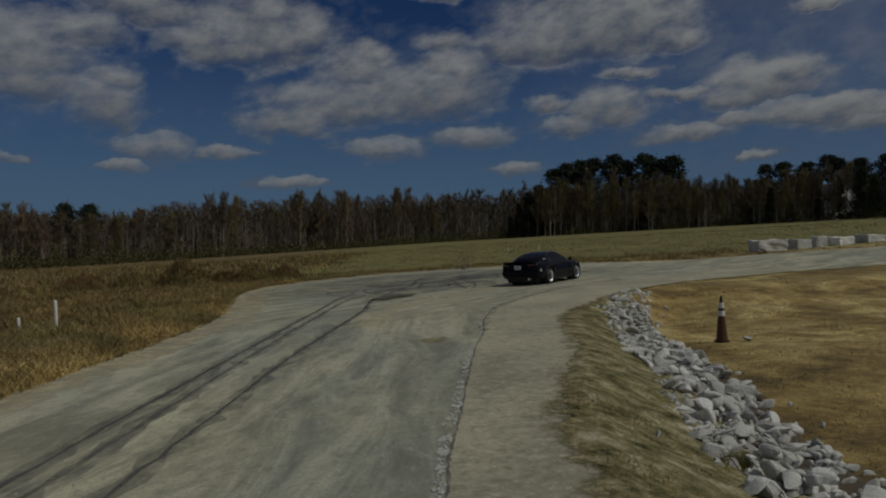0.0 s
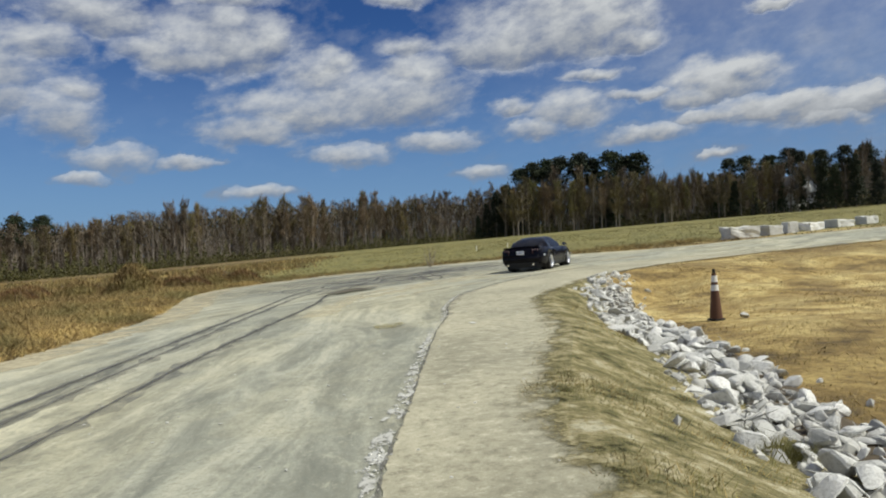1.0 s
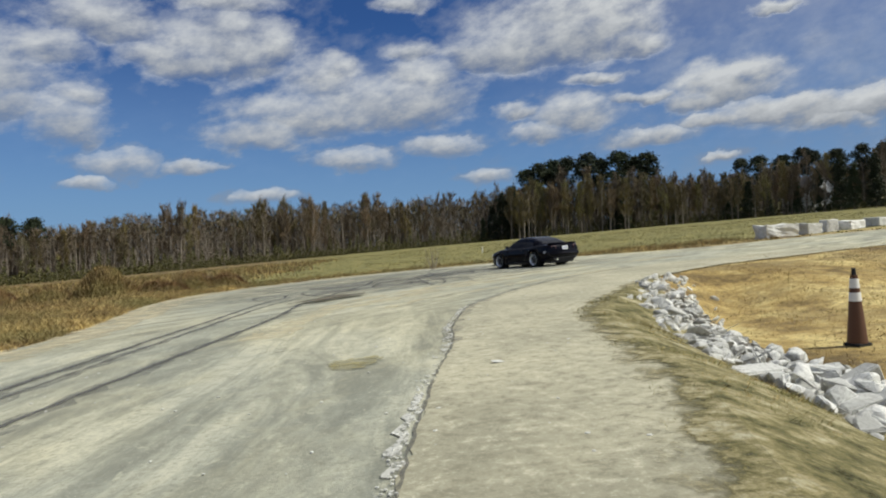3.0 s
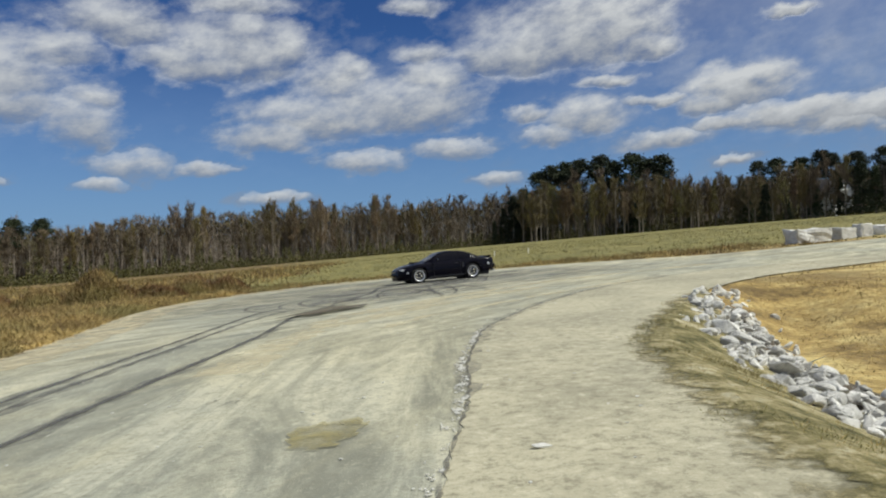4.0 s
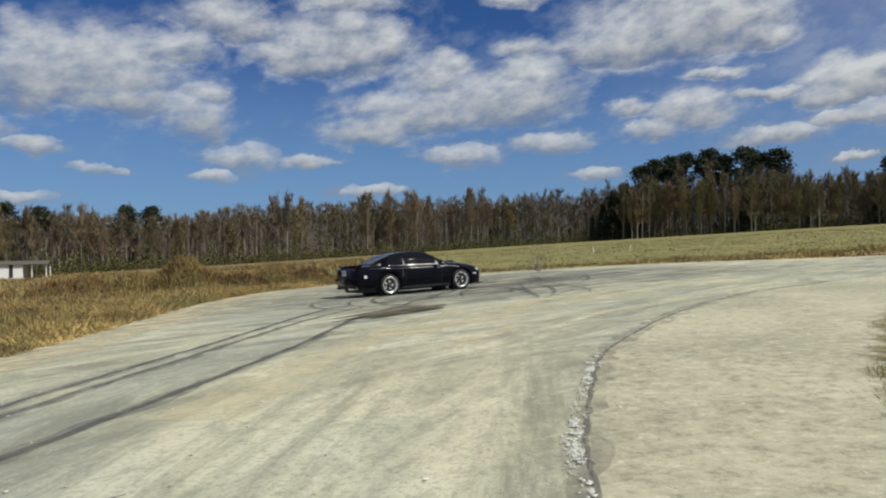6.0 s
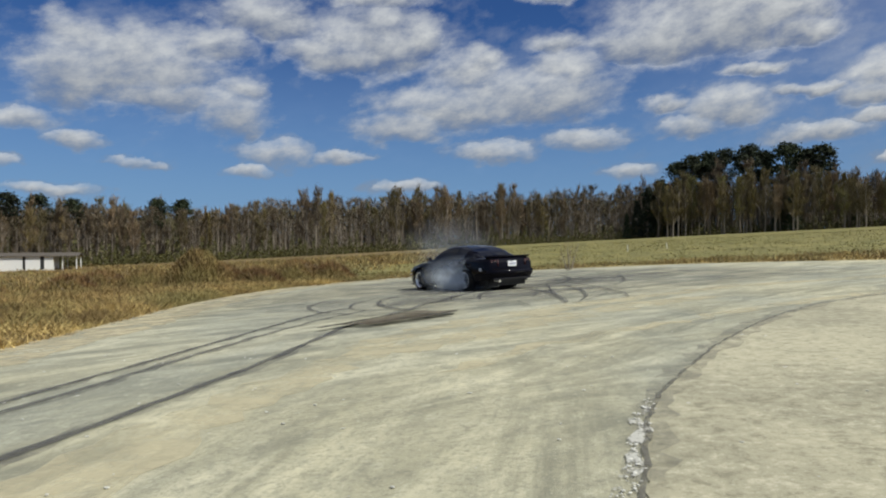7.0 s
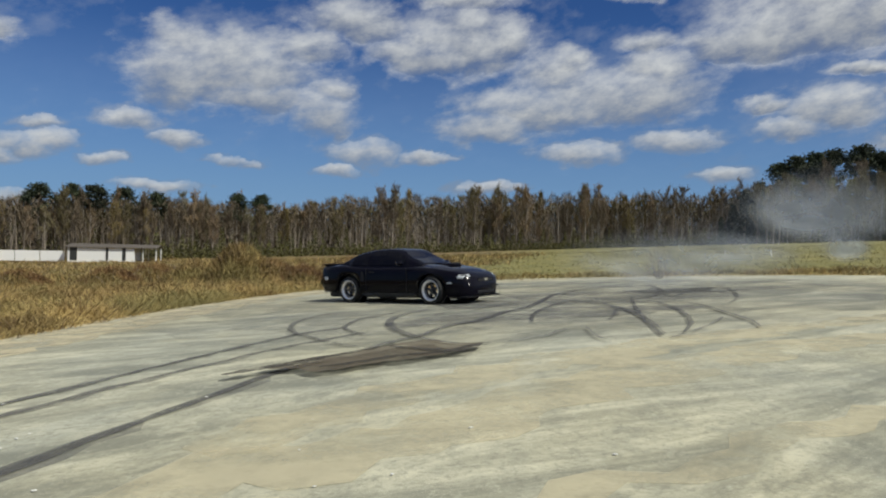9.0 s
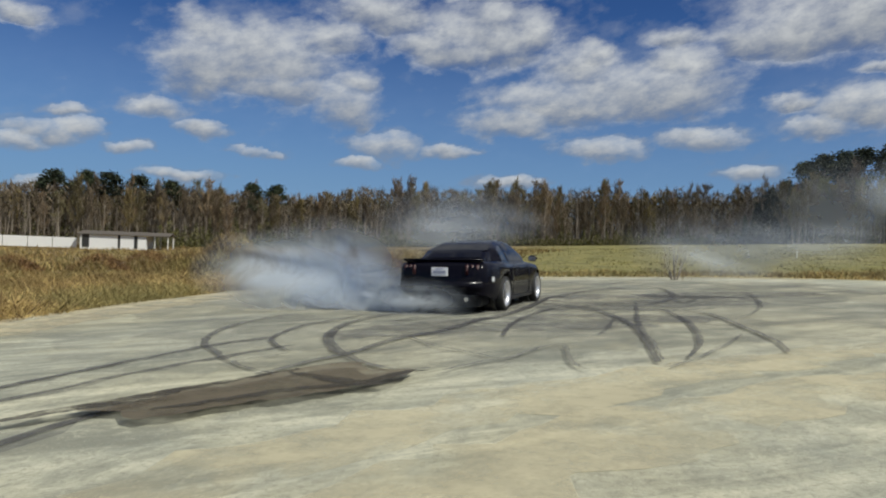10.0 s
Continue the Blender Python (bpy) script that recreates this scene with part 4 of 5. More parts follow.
def blades(name, points, h0, h1, w, material, label, seed, lean=0.35):
    """Many thin tapered blades, each its own sliver of mesh."""
    rng = np.random.default_rng(seed)
    n = len(points)
    p = np.column_stack([points, ground_z(points[:, 0], points[:, 1]) - 0.01])
    swell = 0.5 + 0.5 * np.sin(points[:, 0] * 1.7 + 2 * np.sin(points[:, 1] * 0.9)) * np.sin(points[:, 1] * 1.3 + 1.5 * np.sin(points[:, 0] * 0.7))
    h = rng.uniform(h0, h1, n) * (0.45 + 0.95 * swell)
    a = rng.uniform(0, 2 * np.pi, n)
    side = np.column_stack([np.cos(a), np.sin(a), np.zeros(n)]) * (w * rng.uniform(0.6, 1.4, n))[:, None]
    b = rng.uniform(0, 2 * np.pi, n)
    tip = np.column_stack([np.cos(b) * lean * h * rng.random(n), np.sin(b) * lean * h * rng.random(n), h])
    v = np.concatenate([p - side, p + side, p + tip * 0.55 + side * 0.7, p + tip], 1).reshape(-1, 3)
    i = np.arange(n)[:, None] * 4
    f = np.concatenate([i + [0, 1, 2], i + [0, 2, 3]], 0)
    ob = mesh_from(name, v.tolist(), f.tolist(), material)
    return tagged(ob, label, "grass", kind="stuff")


def scatter(n, x0, x1, y0, y1, keep, seed, clump=0.0, sizes=0.25):
    rng = np.random.default_rng(seed)
    if clump:
        k = max(1, int(n / clump))
        c = np.column_stack([rng.uniform(x0, x1, k), rng.uniform(y0, y1, k)])
        p = c[rng.integers(0, k, n)] + rng.normal(0, sizes, (n, 2))
    else:
        p = np.column_stack([rng.uniform(x0, x1, n), rng.uniform(y0, y1, n)])
    return p[keep(p[:, 0], p[:, 1])]


def left_of_road(x, y):
    ex = edge_left(y)
    return np.where(y < 50.6, x < ex - 0.05, False)


def right_bank(x, y):
    return (x > rock_x(y) + rock_half(y) * 0.95) & (y < 28.6 + 0.03 * x)


def verge(x, y):
    e = edge_right(y)
    return (x > e - 0.3) & (x < rock_x(y) - rock_half(y) * 0.9) & (y < 22)


def grass_all():
    blades("dead_weeds", scatter(120000, -26, -6.6, 6, 52, left_of_road, 1, 40, 0.34), 0.06, 0.34, 0.008, "weed", "tangled brown dead weeds beside the road", 2, 2.2)
    blades("dry_grass", scatter(90000, -20, -6.6, 6, 52, lambda x, y: left_of_road(x, y) & (x > edge_left(y) - 2.0 - 4.0 * np.abs(np.sin(x * 1.3 + y))), 3, 36, 0.24), 0.06, 0.32, 0.007, "straw", "pale dry grass along the road edge", 4, 2.0)
    blades("far_weeds", scatter(90000, -66, -10, 18, 66, left_of_road, 5, 40, 0.8), 0.08, 0.40, 0.018, "weed", "brown dead weeds across the field", 6, 2.0)
    rng = np.random.default_rng(33)
    ey = rng.uniform(6, 50.4, 26000)
    ex = edge_left(ey)
    blades("edge_grass", np.column_stack([ex - 0.15 + 0.1 * rng.normal(0, 1, len(ey)) - 2.6 * rng.random(len(ey)) ** 1.5, ey]), 0.03, 0.16, 0.012, "straw", "low pale grass fringing the road", 34, 2.0)
    blades("meadow_weeds", scatter(42000, -110, -13, 50, 118, lambda x, y: y > 50.7 + 0.0 * x, 19, 20, 1.1), 0.15, 0.6, 0.05, "weed", "brown and golden weeds reaching to the wood", 20, 1.2)
    blades("straw_grass", scatter(80000, 3.6, 24, 3, 30, right_bank, 7, 16, 0.3), 0.015, 0.06, 0.007, "straw", "short straw-coloured dead grass", 8, 1.8)
    blades("verge_grass", scatter(52000, 1.0, 6, 2, 22, verge, 9, 170, 0.13), 0.02, 0.09, 0.004, "green", "sparse green and straw grass on the verge", 10, 1.4)
    blades("verge_straw", scatter(30000, 1.0, 6, 2, 22, verge, 11, 90, 0.14), 0.02, 0.09, 0.004, "straw", "dry grass on the verge", 12, 1.5)
    blades("grass_tuft", scatter(800, 3.0, 3.3, 7.2, 7.5, lambda x, y: x > 0, 13, 800, 0.12), 0.08, 0.24, 0.004, "green", "tall grass tuft beside the rocks", 14, 1.0)
    def beyond(x, y):
        e = np.interp(x, [-40, -11.2, -10.7, -8.3, -4, 1, 6.5, 11.5, 14.5, 18, 24], [34, 38, 41, 46, 50.6, 52.8, 51.8, 48, 44.5, 44, 46])
        return (y > e + 0.1)

    blades("edge_weeds", scatter(26000, -16, 24, 38, 60, beyond, 17, 26, 0.4), 0.05, 0.30, 0.016, "weed", "brown and straw weeds along the road's far edge", 18, 1.2)
    far = lambda x, y: (y > 53.5 - 0.0 * x) | ((x > 15) & (y > 47))
    blades("field_grass", scatter(40000, -60, 75, 47, 130, far, 15, 12, 1.2), 0.03, 0.13, 0.05, "field", "thin green and straw field grass", 16, 1.6)


grass_all()

# ---- woods ----


def bare_tree_mesh(seed, bud=False):
    """A leafless broadleaf tree 15 m high: trunk with limbs, and a crown of many fine twigs."""
    rng = random.Random(seed)
    bm, tw = bmesh.new(), []
    top = 15.0
    base, bend = Vector((0, 0, -0.4)), Vector((rng.uniform(-0.5, 0.5), rng.uniform(-0.5, 0.5), 0))
    at = lambda h: base + Vector((0, 0, h)) + bend * (h / top) ** 2
    for k in range(5):
        tube(bm, at(top * 0.9 * k / 5), at(top * 0.9 * (k + 1) / 5), 0.17 * (1 - k / 5.6), 0.17 * (1 - (k + 1) / 5.6), 6)
    ends = []
    for k in range(17):
        h = rng.uniform(0.18, 0.84) * top
        a = rng.uniform(0, 6.28)
        L = rng.uniform(0.7, 2.3) * (1.2 - h / top)
        q = at(h) + Vector((math.cos(a) * L, math.sin(a) * L, min(rng.uniform(1.6, 4.2), top - h - rng.uniform(0.0, 0.8))))
        tube(bm, at(h), q, 0.055, 0.018, 4)
        ends.append((at(h), q))
        for _ in range(2):
            m = at(h).lerp(q, rng.uniform(0.4, 0.8))
            e = m + Vector((rng.uniform(-0.8, 0.8), rng.uniform(-0.8, 0.8), rng.uniform(0.6, 1.6)))
            tube(bm, m, e, 0.025, 0.008, 3)
            ends.append((m, e))
    verts, faces = [], []
    for p, q in ends:
        for _ in range(56):
            o = p.lerp(q, rng.uniform(0.15, 1.08))
            d = Vector((rng.gauss(0, 0.34), rng.gauss(0, 0.34), rng.uniform(0.3, 1.5))) * rng.uniform(0.5, 1.1)
            s = Vector((rng.gauss(0, 1), rng.gauss(0, 1), rng.gauss(0, 0.3))).normalized() * rng.uniform(0.012, 0.034 if not bud else 0.045)
            n = len(verts)
            verts += [o - s, o + s, o + d]
            faces.append((n, n + 1, n + 2))
    return bm, verts, faces


def conifer_mesh(seed, cedar=False):
    rng, bm = random.Random(seed), bmesh.new()
    tube(bm, (0, 0, -0.4), (0, 0, 8), 0.24, 0.15, 7)
    tube(bm, (0, 0, 8), (0, 0, 14.3), 0.15, 0.03, 6)
    verts, faces = [], []
    clumps = 120 if cedar else 50
    for k in range(clumps):
        h = rng.uniform(0.8, 14.6) if cedar else 8.4 + 6.4 * math.sqrt(rng.random())
        spread = (2.9 * (1 - h / 15.5) + 0.25) if cedar else 2.5 * math.sin(math.pi * min(1, max(0.15, (h - 7.6) / 7.6)))
        a, r = rng.uniform(0, 6.28), spread * math.sqrt(rng.random())
        c = Vector((math.cos(a) * r, math.sin(a) * r, h))
        if rng.random() < 0.5:
            tube(bm, (0, 0, h - 0.5), c, 0.05, 0.02, 3)
        for _ in range(46):
            d = Vector((rng.gauss(0, 0.42), rng.gauss(0, 0.42), rng.gauss(0, 0.27)))
            s = Vector((rng.gauss(0, 1), rng.gauss(0, 1), rng.gauss(0, 1))).normalized() * 0.17
            e = Vector((rng.gauss(0, 1), rng.gauss(0, 1), rng.gauss(0, 1))).normalized() * 0.42
            n = len(verts)
            verts += [c + d - s, c + d + s, c + d + e]
            faces.append((n, n + 1, n + 2))
    return bm, verts, faces


def tree_kind(name, made, crown, label, cat):
    bm, verts, faces = made
    root = tagged(new(name), label, cat, "trees of the wood")
    part("trunk", bm, "bark", root)
    mesh_from("crown", [tuple(v) for v in verts], faces, crown, root)
    return root


TOP = ([-70, -58, -43, -35, -27, -23, -15, -11, -3, 3, 8, 10, 15, 21, 25, 30, 45], [2.6, 2.6, 3.2, 3.4, 3.2, 4.3, 4.65, 4.85, 5.0, 5.0, 5.3, 6.0, 6.3, 6.0, 5.4, 6.0, 6.2])
FAR = ([-70, -43, -35, -27, -23, -15, -3, 3, 10, 20, 30, 45], [125, 132, 138, 146, 150, 165, 185, 190, 185, 180, 175, 165])


def woods():
    rng = random.Random(4)
    bare = [tree_kind("bare_tree", bare_tree_mesh(200 + k, k > 3), "twig" if k < 4 else "bud", "leafless grey-brown broadleaf tree at the wood's edge", "tree") for k in range(6)]
    pine = [tree_kind("pine_tree", conifer_mesh(300 + k), "pine", "tall dark green pine with a bare trunk", "tree") for k in range(3)]
    cedar = [tree_kind("cedar_tree", conifer_mesh(320 + k, True), "pine", "dense dark evergreen cedar branched to the ground", "tree") for k in range(2)]
    first = {}

    def put(ob, az, d, height):
        x, y = 0.5 + d * math.sin(radians(az)), 10 + d * math.cos(radians(az))
        s = height / 15.0
        m = Matrix.LocRotScale((x, y, float(ground_z(x, y))), Euler((0, 0, rng.uniform(0, 6.28))), (s * rng.uniform(0.9, 1.35), s * rng.uniform(0.9, 1.35), s))
        if ob.name in first:
            copy_thing(ob, m)
        else:
            first[ob.name] = (ob, m)

    def top_height(az, d):
        x, y = 0.5 + d * math.sin(radians(az)), 10 + d * math.cos(radians(az))
        lump = 0.93 + 0.05 * math.sin(az * 1.9) * math.sin(az * 0.83 + 1) + 0.05 * math.sin(az * 4.7 + 2)
        return d * math.tan(radians(float(np.interp(az, *TOP)) * lump)) - 0.56 - float(ground_z(x, y))

    for k in range(262):
        az = rng.uniform(-68, 44)
        d = float(np.interp(az, *FAR)) + 16 * rng.random() ** 1.3
        if 30.15 < az < 31.7:
            continue
        put(rng.choice(bare), az, d, top_height(az, d) * rng.uniform(0.72, 1.12))
    for k in range(70):
        az = rng.uniform(8, 30)
        d = float(np.interp(az, *FAR)) + rng.uniform(-11, 0)
        put(rng.choice(bare[4:] if k % 3 else bare), az, d, top_height(az, d) * rng.uniform(0.72, 0.98))
    for az, e, off in [(9.7, 6.2, 12), (10.7, 6.65, 10), (11.9, 6.85, 14), (13.0, 7.0, 10), (14.7, 7.25, 11), (15.7, 6.75, 12), (17.2, 7.2, 10), (18.5, 6.7, 12), (19.5, 7.0, 11), (26.5, 5.9, 14), (27.8, 6.0, 14),
                       (29.5, 5.9, 14), (30.7, 6.3, 30), (31.4, 6.0, 32), (33.0, 6.0, 8), (34.6, 6.2, 8), (36.0, 6.1, 8), (-44, 3.45, 9), (-42, 3.55, 10), (-40.6, 3.55, 9), (-38.7, 3.45, 10), (-36.6, 3.2, 10), (-31, 3.35, 10), (-29.2, 3.35, 10)]:
        d = float(np.interp(az, *FAR)) + off
        x, y = 0.5 + d * math.sin(radians(az)), 10 + d * math.cos(radians(az))
        put(rng.choice(pine), az, d, d * math.tan(radians(e)) - 0.56 - float(ground_z(x, y)))
    for az, e, off in [(31.0, 6.9, -9), (30.0, 5.4, -12), (30.35, 5.2, -10), (31.5, 5.5, -11), (29.7, 5.6, -9), (32.2, 5.4, -10), (30.2, 5.8, -10), (30.55, 5.2, -11), (31.75, 5.6, -9)]:
        d = float(np.interp(az, *FAR)) + off
        put(bare[1], az, d, top_height(az, d) * e / 6.0)
    for az, e, off in [(6.6, 3.4, -4), (7.4, 4.4, -5), (8.3, 5.0, -4), (5.8, 2.4, -5), (9.3, 3.8, -3), (16.6, 3.6, -6), (17.6, 4.0, -6), (29.95, 4.4, -8), (30.4, 3.9, -11), (31.75, 4.6, -9), (33.2, 5.6, -9), (34.1, 5.0, -14), (35.4, 5.5, -12), (36.8, 5.0, -14), (27.0, 4.2, -6), (25.8, 4.4, -4), (21.5, 2.9, -4), (28.4, 3.2, -8)]:
        d = float(np.interp(az, *FAR)) + off
        x, y = 0.5 + d * math.sin(radians(az)), 10 + d * math.cos(radians(az))
        put(rng.choice(cedar), az, d, d * math.tan(radians(e)) - 0.56 - float(ground_z(x, y)))
    for ob, m in first.values():
        ob.matrix_basis = m


woods()


def thicket():
    """Undergrowth and the deep wood behind the first trees: slivers of leaf, twig and stem, past counting."""
    rng = np.random.default_rng(12)
    for name, n, mat, depth, size, thin, label in (("undergrowth", 90000, "bush", (-7, 8), 0.34, 1.0, "olive-brown undergrowth along the foot of the wood"),
                                                   ("wood_interior", 120000, "twig", (6, 34), 0.5, 0.42, "dense bare twigs and stems deep in the wood"),
                                                   ("wood_shade", 120000, "bush", (18, 40), 0.65, 1.2, "dim evergreen understorey deep in the wood"),
                                                   ("wood_stems", 5200, "bark", (2, 26), 1.0, 0.0, "many slim grey tree stems in the wood")):
        az = rng.uniform(-74, 50, n)
        az = np.where((np.abs(az - 30.95) < 0.65) & (name != "undergrowth"), az + 1.4, az)
        d = np.interp(az, *FAR) + rng.uniform(*depth, n) + np.where((az < -38) & (name == "undergrowth"), 9.0, 0.0)
        x, y = 0.5 + d * np.sin(np.radians(az)), 10 + d * np.cos(np.radians(az))
        g = ground_z(x, y)
        lump = 0.93 + 0.05 * np.sin(az * 1.9) * np.sin(az * 0.83 + 1) + 0.05 * np.sin(az * 4.7 + 2)
        top = d * np.tan(np.radians(np.interp(az, *TOP) * lump)) - 0.56 - g
        if name == "undergrowth":
            hump = 0.55 + 0.6 * np.sin(az * 2.3) * np.sin(az * 5.1 + 1) + 0.35 * np.sin(az * 11)
            z = g + rng.random(n) ** 1.3 * 4.2 * np.clip(hump, 0.35, 1.3)
        elif name == "wood_interior":
            z = g + top * 0.84 * rng.random(n) ** 1.0
        else:
            z = g + top * 0.72 * rng.random(n)
        c = np.column_stack([x, y, z])
        if name == "wood_stems":
            c[:, 2] = g - 0.2
            r = rng.uniform(0.04, 0.13, n)[:, None] * np.column_stack([np.cos(np.radians(az)), -np.sin(np.radians(az)), 0 * az])
            k = np.column_stack([np.sin(np.radians(az)), np.cos(np.radians(az)), 0 * az]) * 0.09
            tip = c + np.column_stack([rng.normal(0, 0.5, n), rng.normal(0, 0.5, n), top * rng.uniform(0.45, 0.85, n)])
            v = np.concatenate([c - r, c - k, c + r, tip], 1).reshape(-1, 3)
            q = np.arange(n)[:, None] * 4
            f = np.concatenate([q + [0, 1, 3], q + [1, 2, 3], q + [2, 0, 3]], 0)
        else:
            a = rng.normal(0, 1, (n, 3))
            a /= np.linalg.norm(a, axis=1)[:, None]
            b = rng.normal(0, 1, (n, 3))
            b[:, 2] = np.abs(b[:, 2]) + (0.6 if thin < 1 else 0.0)
            b /= np.linalg.norm(b, axis=1)[:, None]
            v = np.concatenate([c - a * size * 0.5 * thin, c + a * size * 0.5 * thin, c + b * size * (1.0 if thin >= 1.0 else 3.2)], 1).reshape(-1, 3)
            f = np.arange(3 * n).reshape(-1, 3)
        tagged(mesh_from(name, v.tolist(), f.tolist(), mat), label, "woods", kind="stuff")


thicket()


def shrubs():
    rng = random.Random(9)
    low = [(px, py, hh, ww, "russet", "dead_bush", "low russet bush of dead stems in the field", 2600)
           for px, py, hh, ww in ((-12.6, 54.0, 1.0, 1.7), (-15.8, 57.0, 1.3, 2.2), (-17.0, 53.0, 0.9, 1.6), (-22.0, 58.0, 1.4, 2.6), (-27.0, 50.0, 1.1, 2.0), (-14.2, 48.0, 0.7, 1.4), (-30.0, 57.0, 1.3, 2.4), (-35.5, 52.0, 1.0, 2.2))]
    for x, y, h, w, mat, name, label, cnt in low + list(((1.5, 49.6, 1.5, 0.8, "twig", "bare_shrub", "small leafless shrub at the road's far edge", 150), (-19.0, 50.0, 2.1, 2.3, "weed", "dead_bush", "broad straw-brown bush in the weedy field", 9000),
                                              (-24.5, 54.0, 1.2, 2.4, "weed", "dead_bush", "low brown bush in the weedy field", 5000), (-14.5, 52.5, 1.1, 2.0, "weed", "dead_bush", "low brown bush in the weedy field", 4500))):
        root = tagged(new(name), label, "shrub")
        root.matrix_basis = pose(x, y, float(ground_z(x, y)))
        bm, verts, faces = bmesh.new(), [], []
        for _ in range(12):
            a = rng.uniform(0, 6.28)
            tube(bm, (0.1 * math.cos(a), 0.1 * math.sin(a), -0.05), (w * 0.6 * math.cos(a), w * 0.6 * math.sin(a), h * rng.uniform(0.5, 0.95)), 0.02, 0.006, 4)
        part("stem", bm, "bark", root)
        for _ in range(cnt):
            a, r, u = rng.uniform(0, 6.28), math.sqrt(rng.random()), rng.random()
            c = Vector((math.cos(a) * r * w * (1 - 0.45 * u), math.sin(a) * r * w * (1 - 0.45 * u), h * u * (1 - 0.5 * r * r)))
            s = Vector((rng.gauss(0, 1), rng.gauss(0, 1), 0)).normalized() * (0.012 if mat == "twig" else 0.02)
            e = Vector((rng.gauss(0, 0.4), rng.gauss(0, 0.4), rng.uniform(0.3, 1))).normalized() * rng.uniform(0.15, 0.4)
            n = len(verts)
            verts += [tuple(c - s), tuple(c + s), tuple(c + e)]
            faces.append((n, n + 1, n + 2))
        mesh_from("crown", verts, faces, mat, root)


shrubs()

# ---- buildings ----


def long_shed():
    x, y = 0.9 - 118 * math.sin(radians(43.2)), 21.4 + 118 * math.cos(radians(43.2))
    z = float(ground_z(x, y))
    house = tagged(new("white_house"), "long low white house with dark roof and open carport", "house")
    house.matrix_basis = pose(x, y, z + 0.2, 0, 0, 30)
    L, D, Hh = 9.4, 5.0, 1.95
    bm = bmesh.new()
    for cx, cy, sx, sy in ((0, -D / 2, L, 0.15), (0, D / 2, L, 0.15), (-L / 2 + 0.08, 0, 0.15, D - 0.16), (L / 2 - 0.08, 0, 0.15, D - 0.16)):
        box(bm, cx, cy, Hh / 2 - 0.4, sx, sy, Hh + 0.8)
    part("wall", bm, "siding", house)
    bm = bmesh.new()
    prof = [(-D / 2 - 0.4, Hh), (0, Hh + 0.45), (D / 2 + 0.4, Hh), (D / 2 + 0.4, Hh + 0.12), (0, Hh + 0.58), (-D / 2 - 0.4, Hh + 0.12)]
    a = [bm.verts.new((-L / 2 - 0.3, p, q)) for p, q in prof]
    b = [bm.verts.new((L / 2 + 3.4, p, q)) for p, q in prof]
    for i in range(6):
        bm.faces.new((a[i], a[(i + 1) % 6], b[(i + 1) % 6], b[i]))
    bm.faces.new(a[::-1])
    bm.faces.new(b)
    part("roof", bm, "roofing", house)
    for px in (L / 2 + 1.2, L / 2 + 3.1):
        for py in (-D / 2 + 0.1, D / 2 - 0.1):
            part("post", box(bmesh.new(), px, py, Hh / 2 - 0.3, 0.14, 0.14, Hh + 0.6), "siding", house)
    for px, w in ((-3.9, 1.0), (0.8, 0.35), (3.2, 0.5)):
        part("door", box(bmesh.new(), px, -D / 2 - 0.09, 1.0, w, 0.05, 2.0), "dim", house, "dark doorway")
    for k in range(7):
        fx = -L / 2 - 2.4 - k * 3.4
        fence = box(bmesh.new(), fx, -1.5, 0.55, 3.3, 0.12, 1.6, 0.02)
        part("fence_panel", fence, "siding", house, "white fence panel")


long_shed()


def gable_house():
    az, d = 31.0, 178
    x, y = 0.5 + d * math.sin(radians(az)), 10 + d * math.cos(radians(az))
    house = tagged(new("gable_house"), "white gabled house half hidden behind trees", "house")
    house.matrix_basis = pose(x, y, float(ground_z(x, y)) - 1.6, 0, 0, 18)
    bm = bmesh.new()
    box(bm, 0, 0, 3.5, 6, 9, 7.5)
    part("wall", bm, "siding", house)
    bm = bmesh.new()
    prof = [(-3.5, 7.0), (0, 10.2), (3.5, 7.0), (0, 9.9)]
    a = [bm.verts.new((p, -4.9, q)) for p, q in prof]
    b = [bm.verts.new((p, 4.9, q)) for p, q in prof]
    for i in range(4):
        bm.faces.new((a[i], b[i], b[(i + 1) % 4], a[(i + 1) % 4]))
    bm.faces.new(a)
    bm.faces.new(b[::-1])
    part("roof", bm, "roofing", house)
    for gy in (-4.42, 4.42):
        bm = bmesh.new()
        lo = [bm.verts.new((px, gy - 0.07, pz)) for px, pz in ((-3, 7.26), (3, 7.26), (0, 9.85))]
        hi = [bm.verts.new((px, gy + 0.07, pz)) for px, pz in ((-3, 7.26), (3, 7.26), (0, 9.85))]
        bm.faces.new(lo)
        bm.faces.new(hi[::-1])
        for i in range(3):
            bm.faces.new((lo[i], hi[i], hi[(i + 1) % 3], lo[(i + 1) % 3]))
        part("gable", bm, "siding", house)
    for wx, wz in ((-1.4, 2.4), (1.4, 2.4), (-1.4, 5.2), (1.4, 5.2)):
        part("window", box(bmesh.new(), wx, -4.52, wz, 0.9, 0.06, 1.4), "dim", house, "dark window")


gable_house()

# ---- the car ----
AXLE_F, AXLE_R, WHEEL_R, TRACK = 1.37, -1.20, 0.325, 0.80


def lerp(y, ys, vs):
    return float(np.interp(y, ys, vs))


def shoulder_z(y):
    return lerp(y, [-2.33, -2.2, -1.5, -0.8, 0.2, 0.9, 1.4, 1.9, 2.2, 2.32], [0.84, 0.93, 0.95, 0.90, 0.885, 0.885, 0.85, 0.77, 0.68, 0.60])


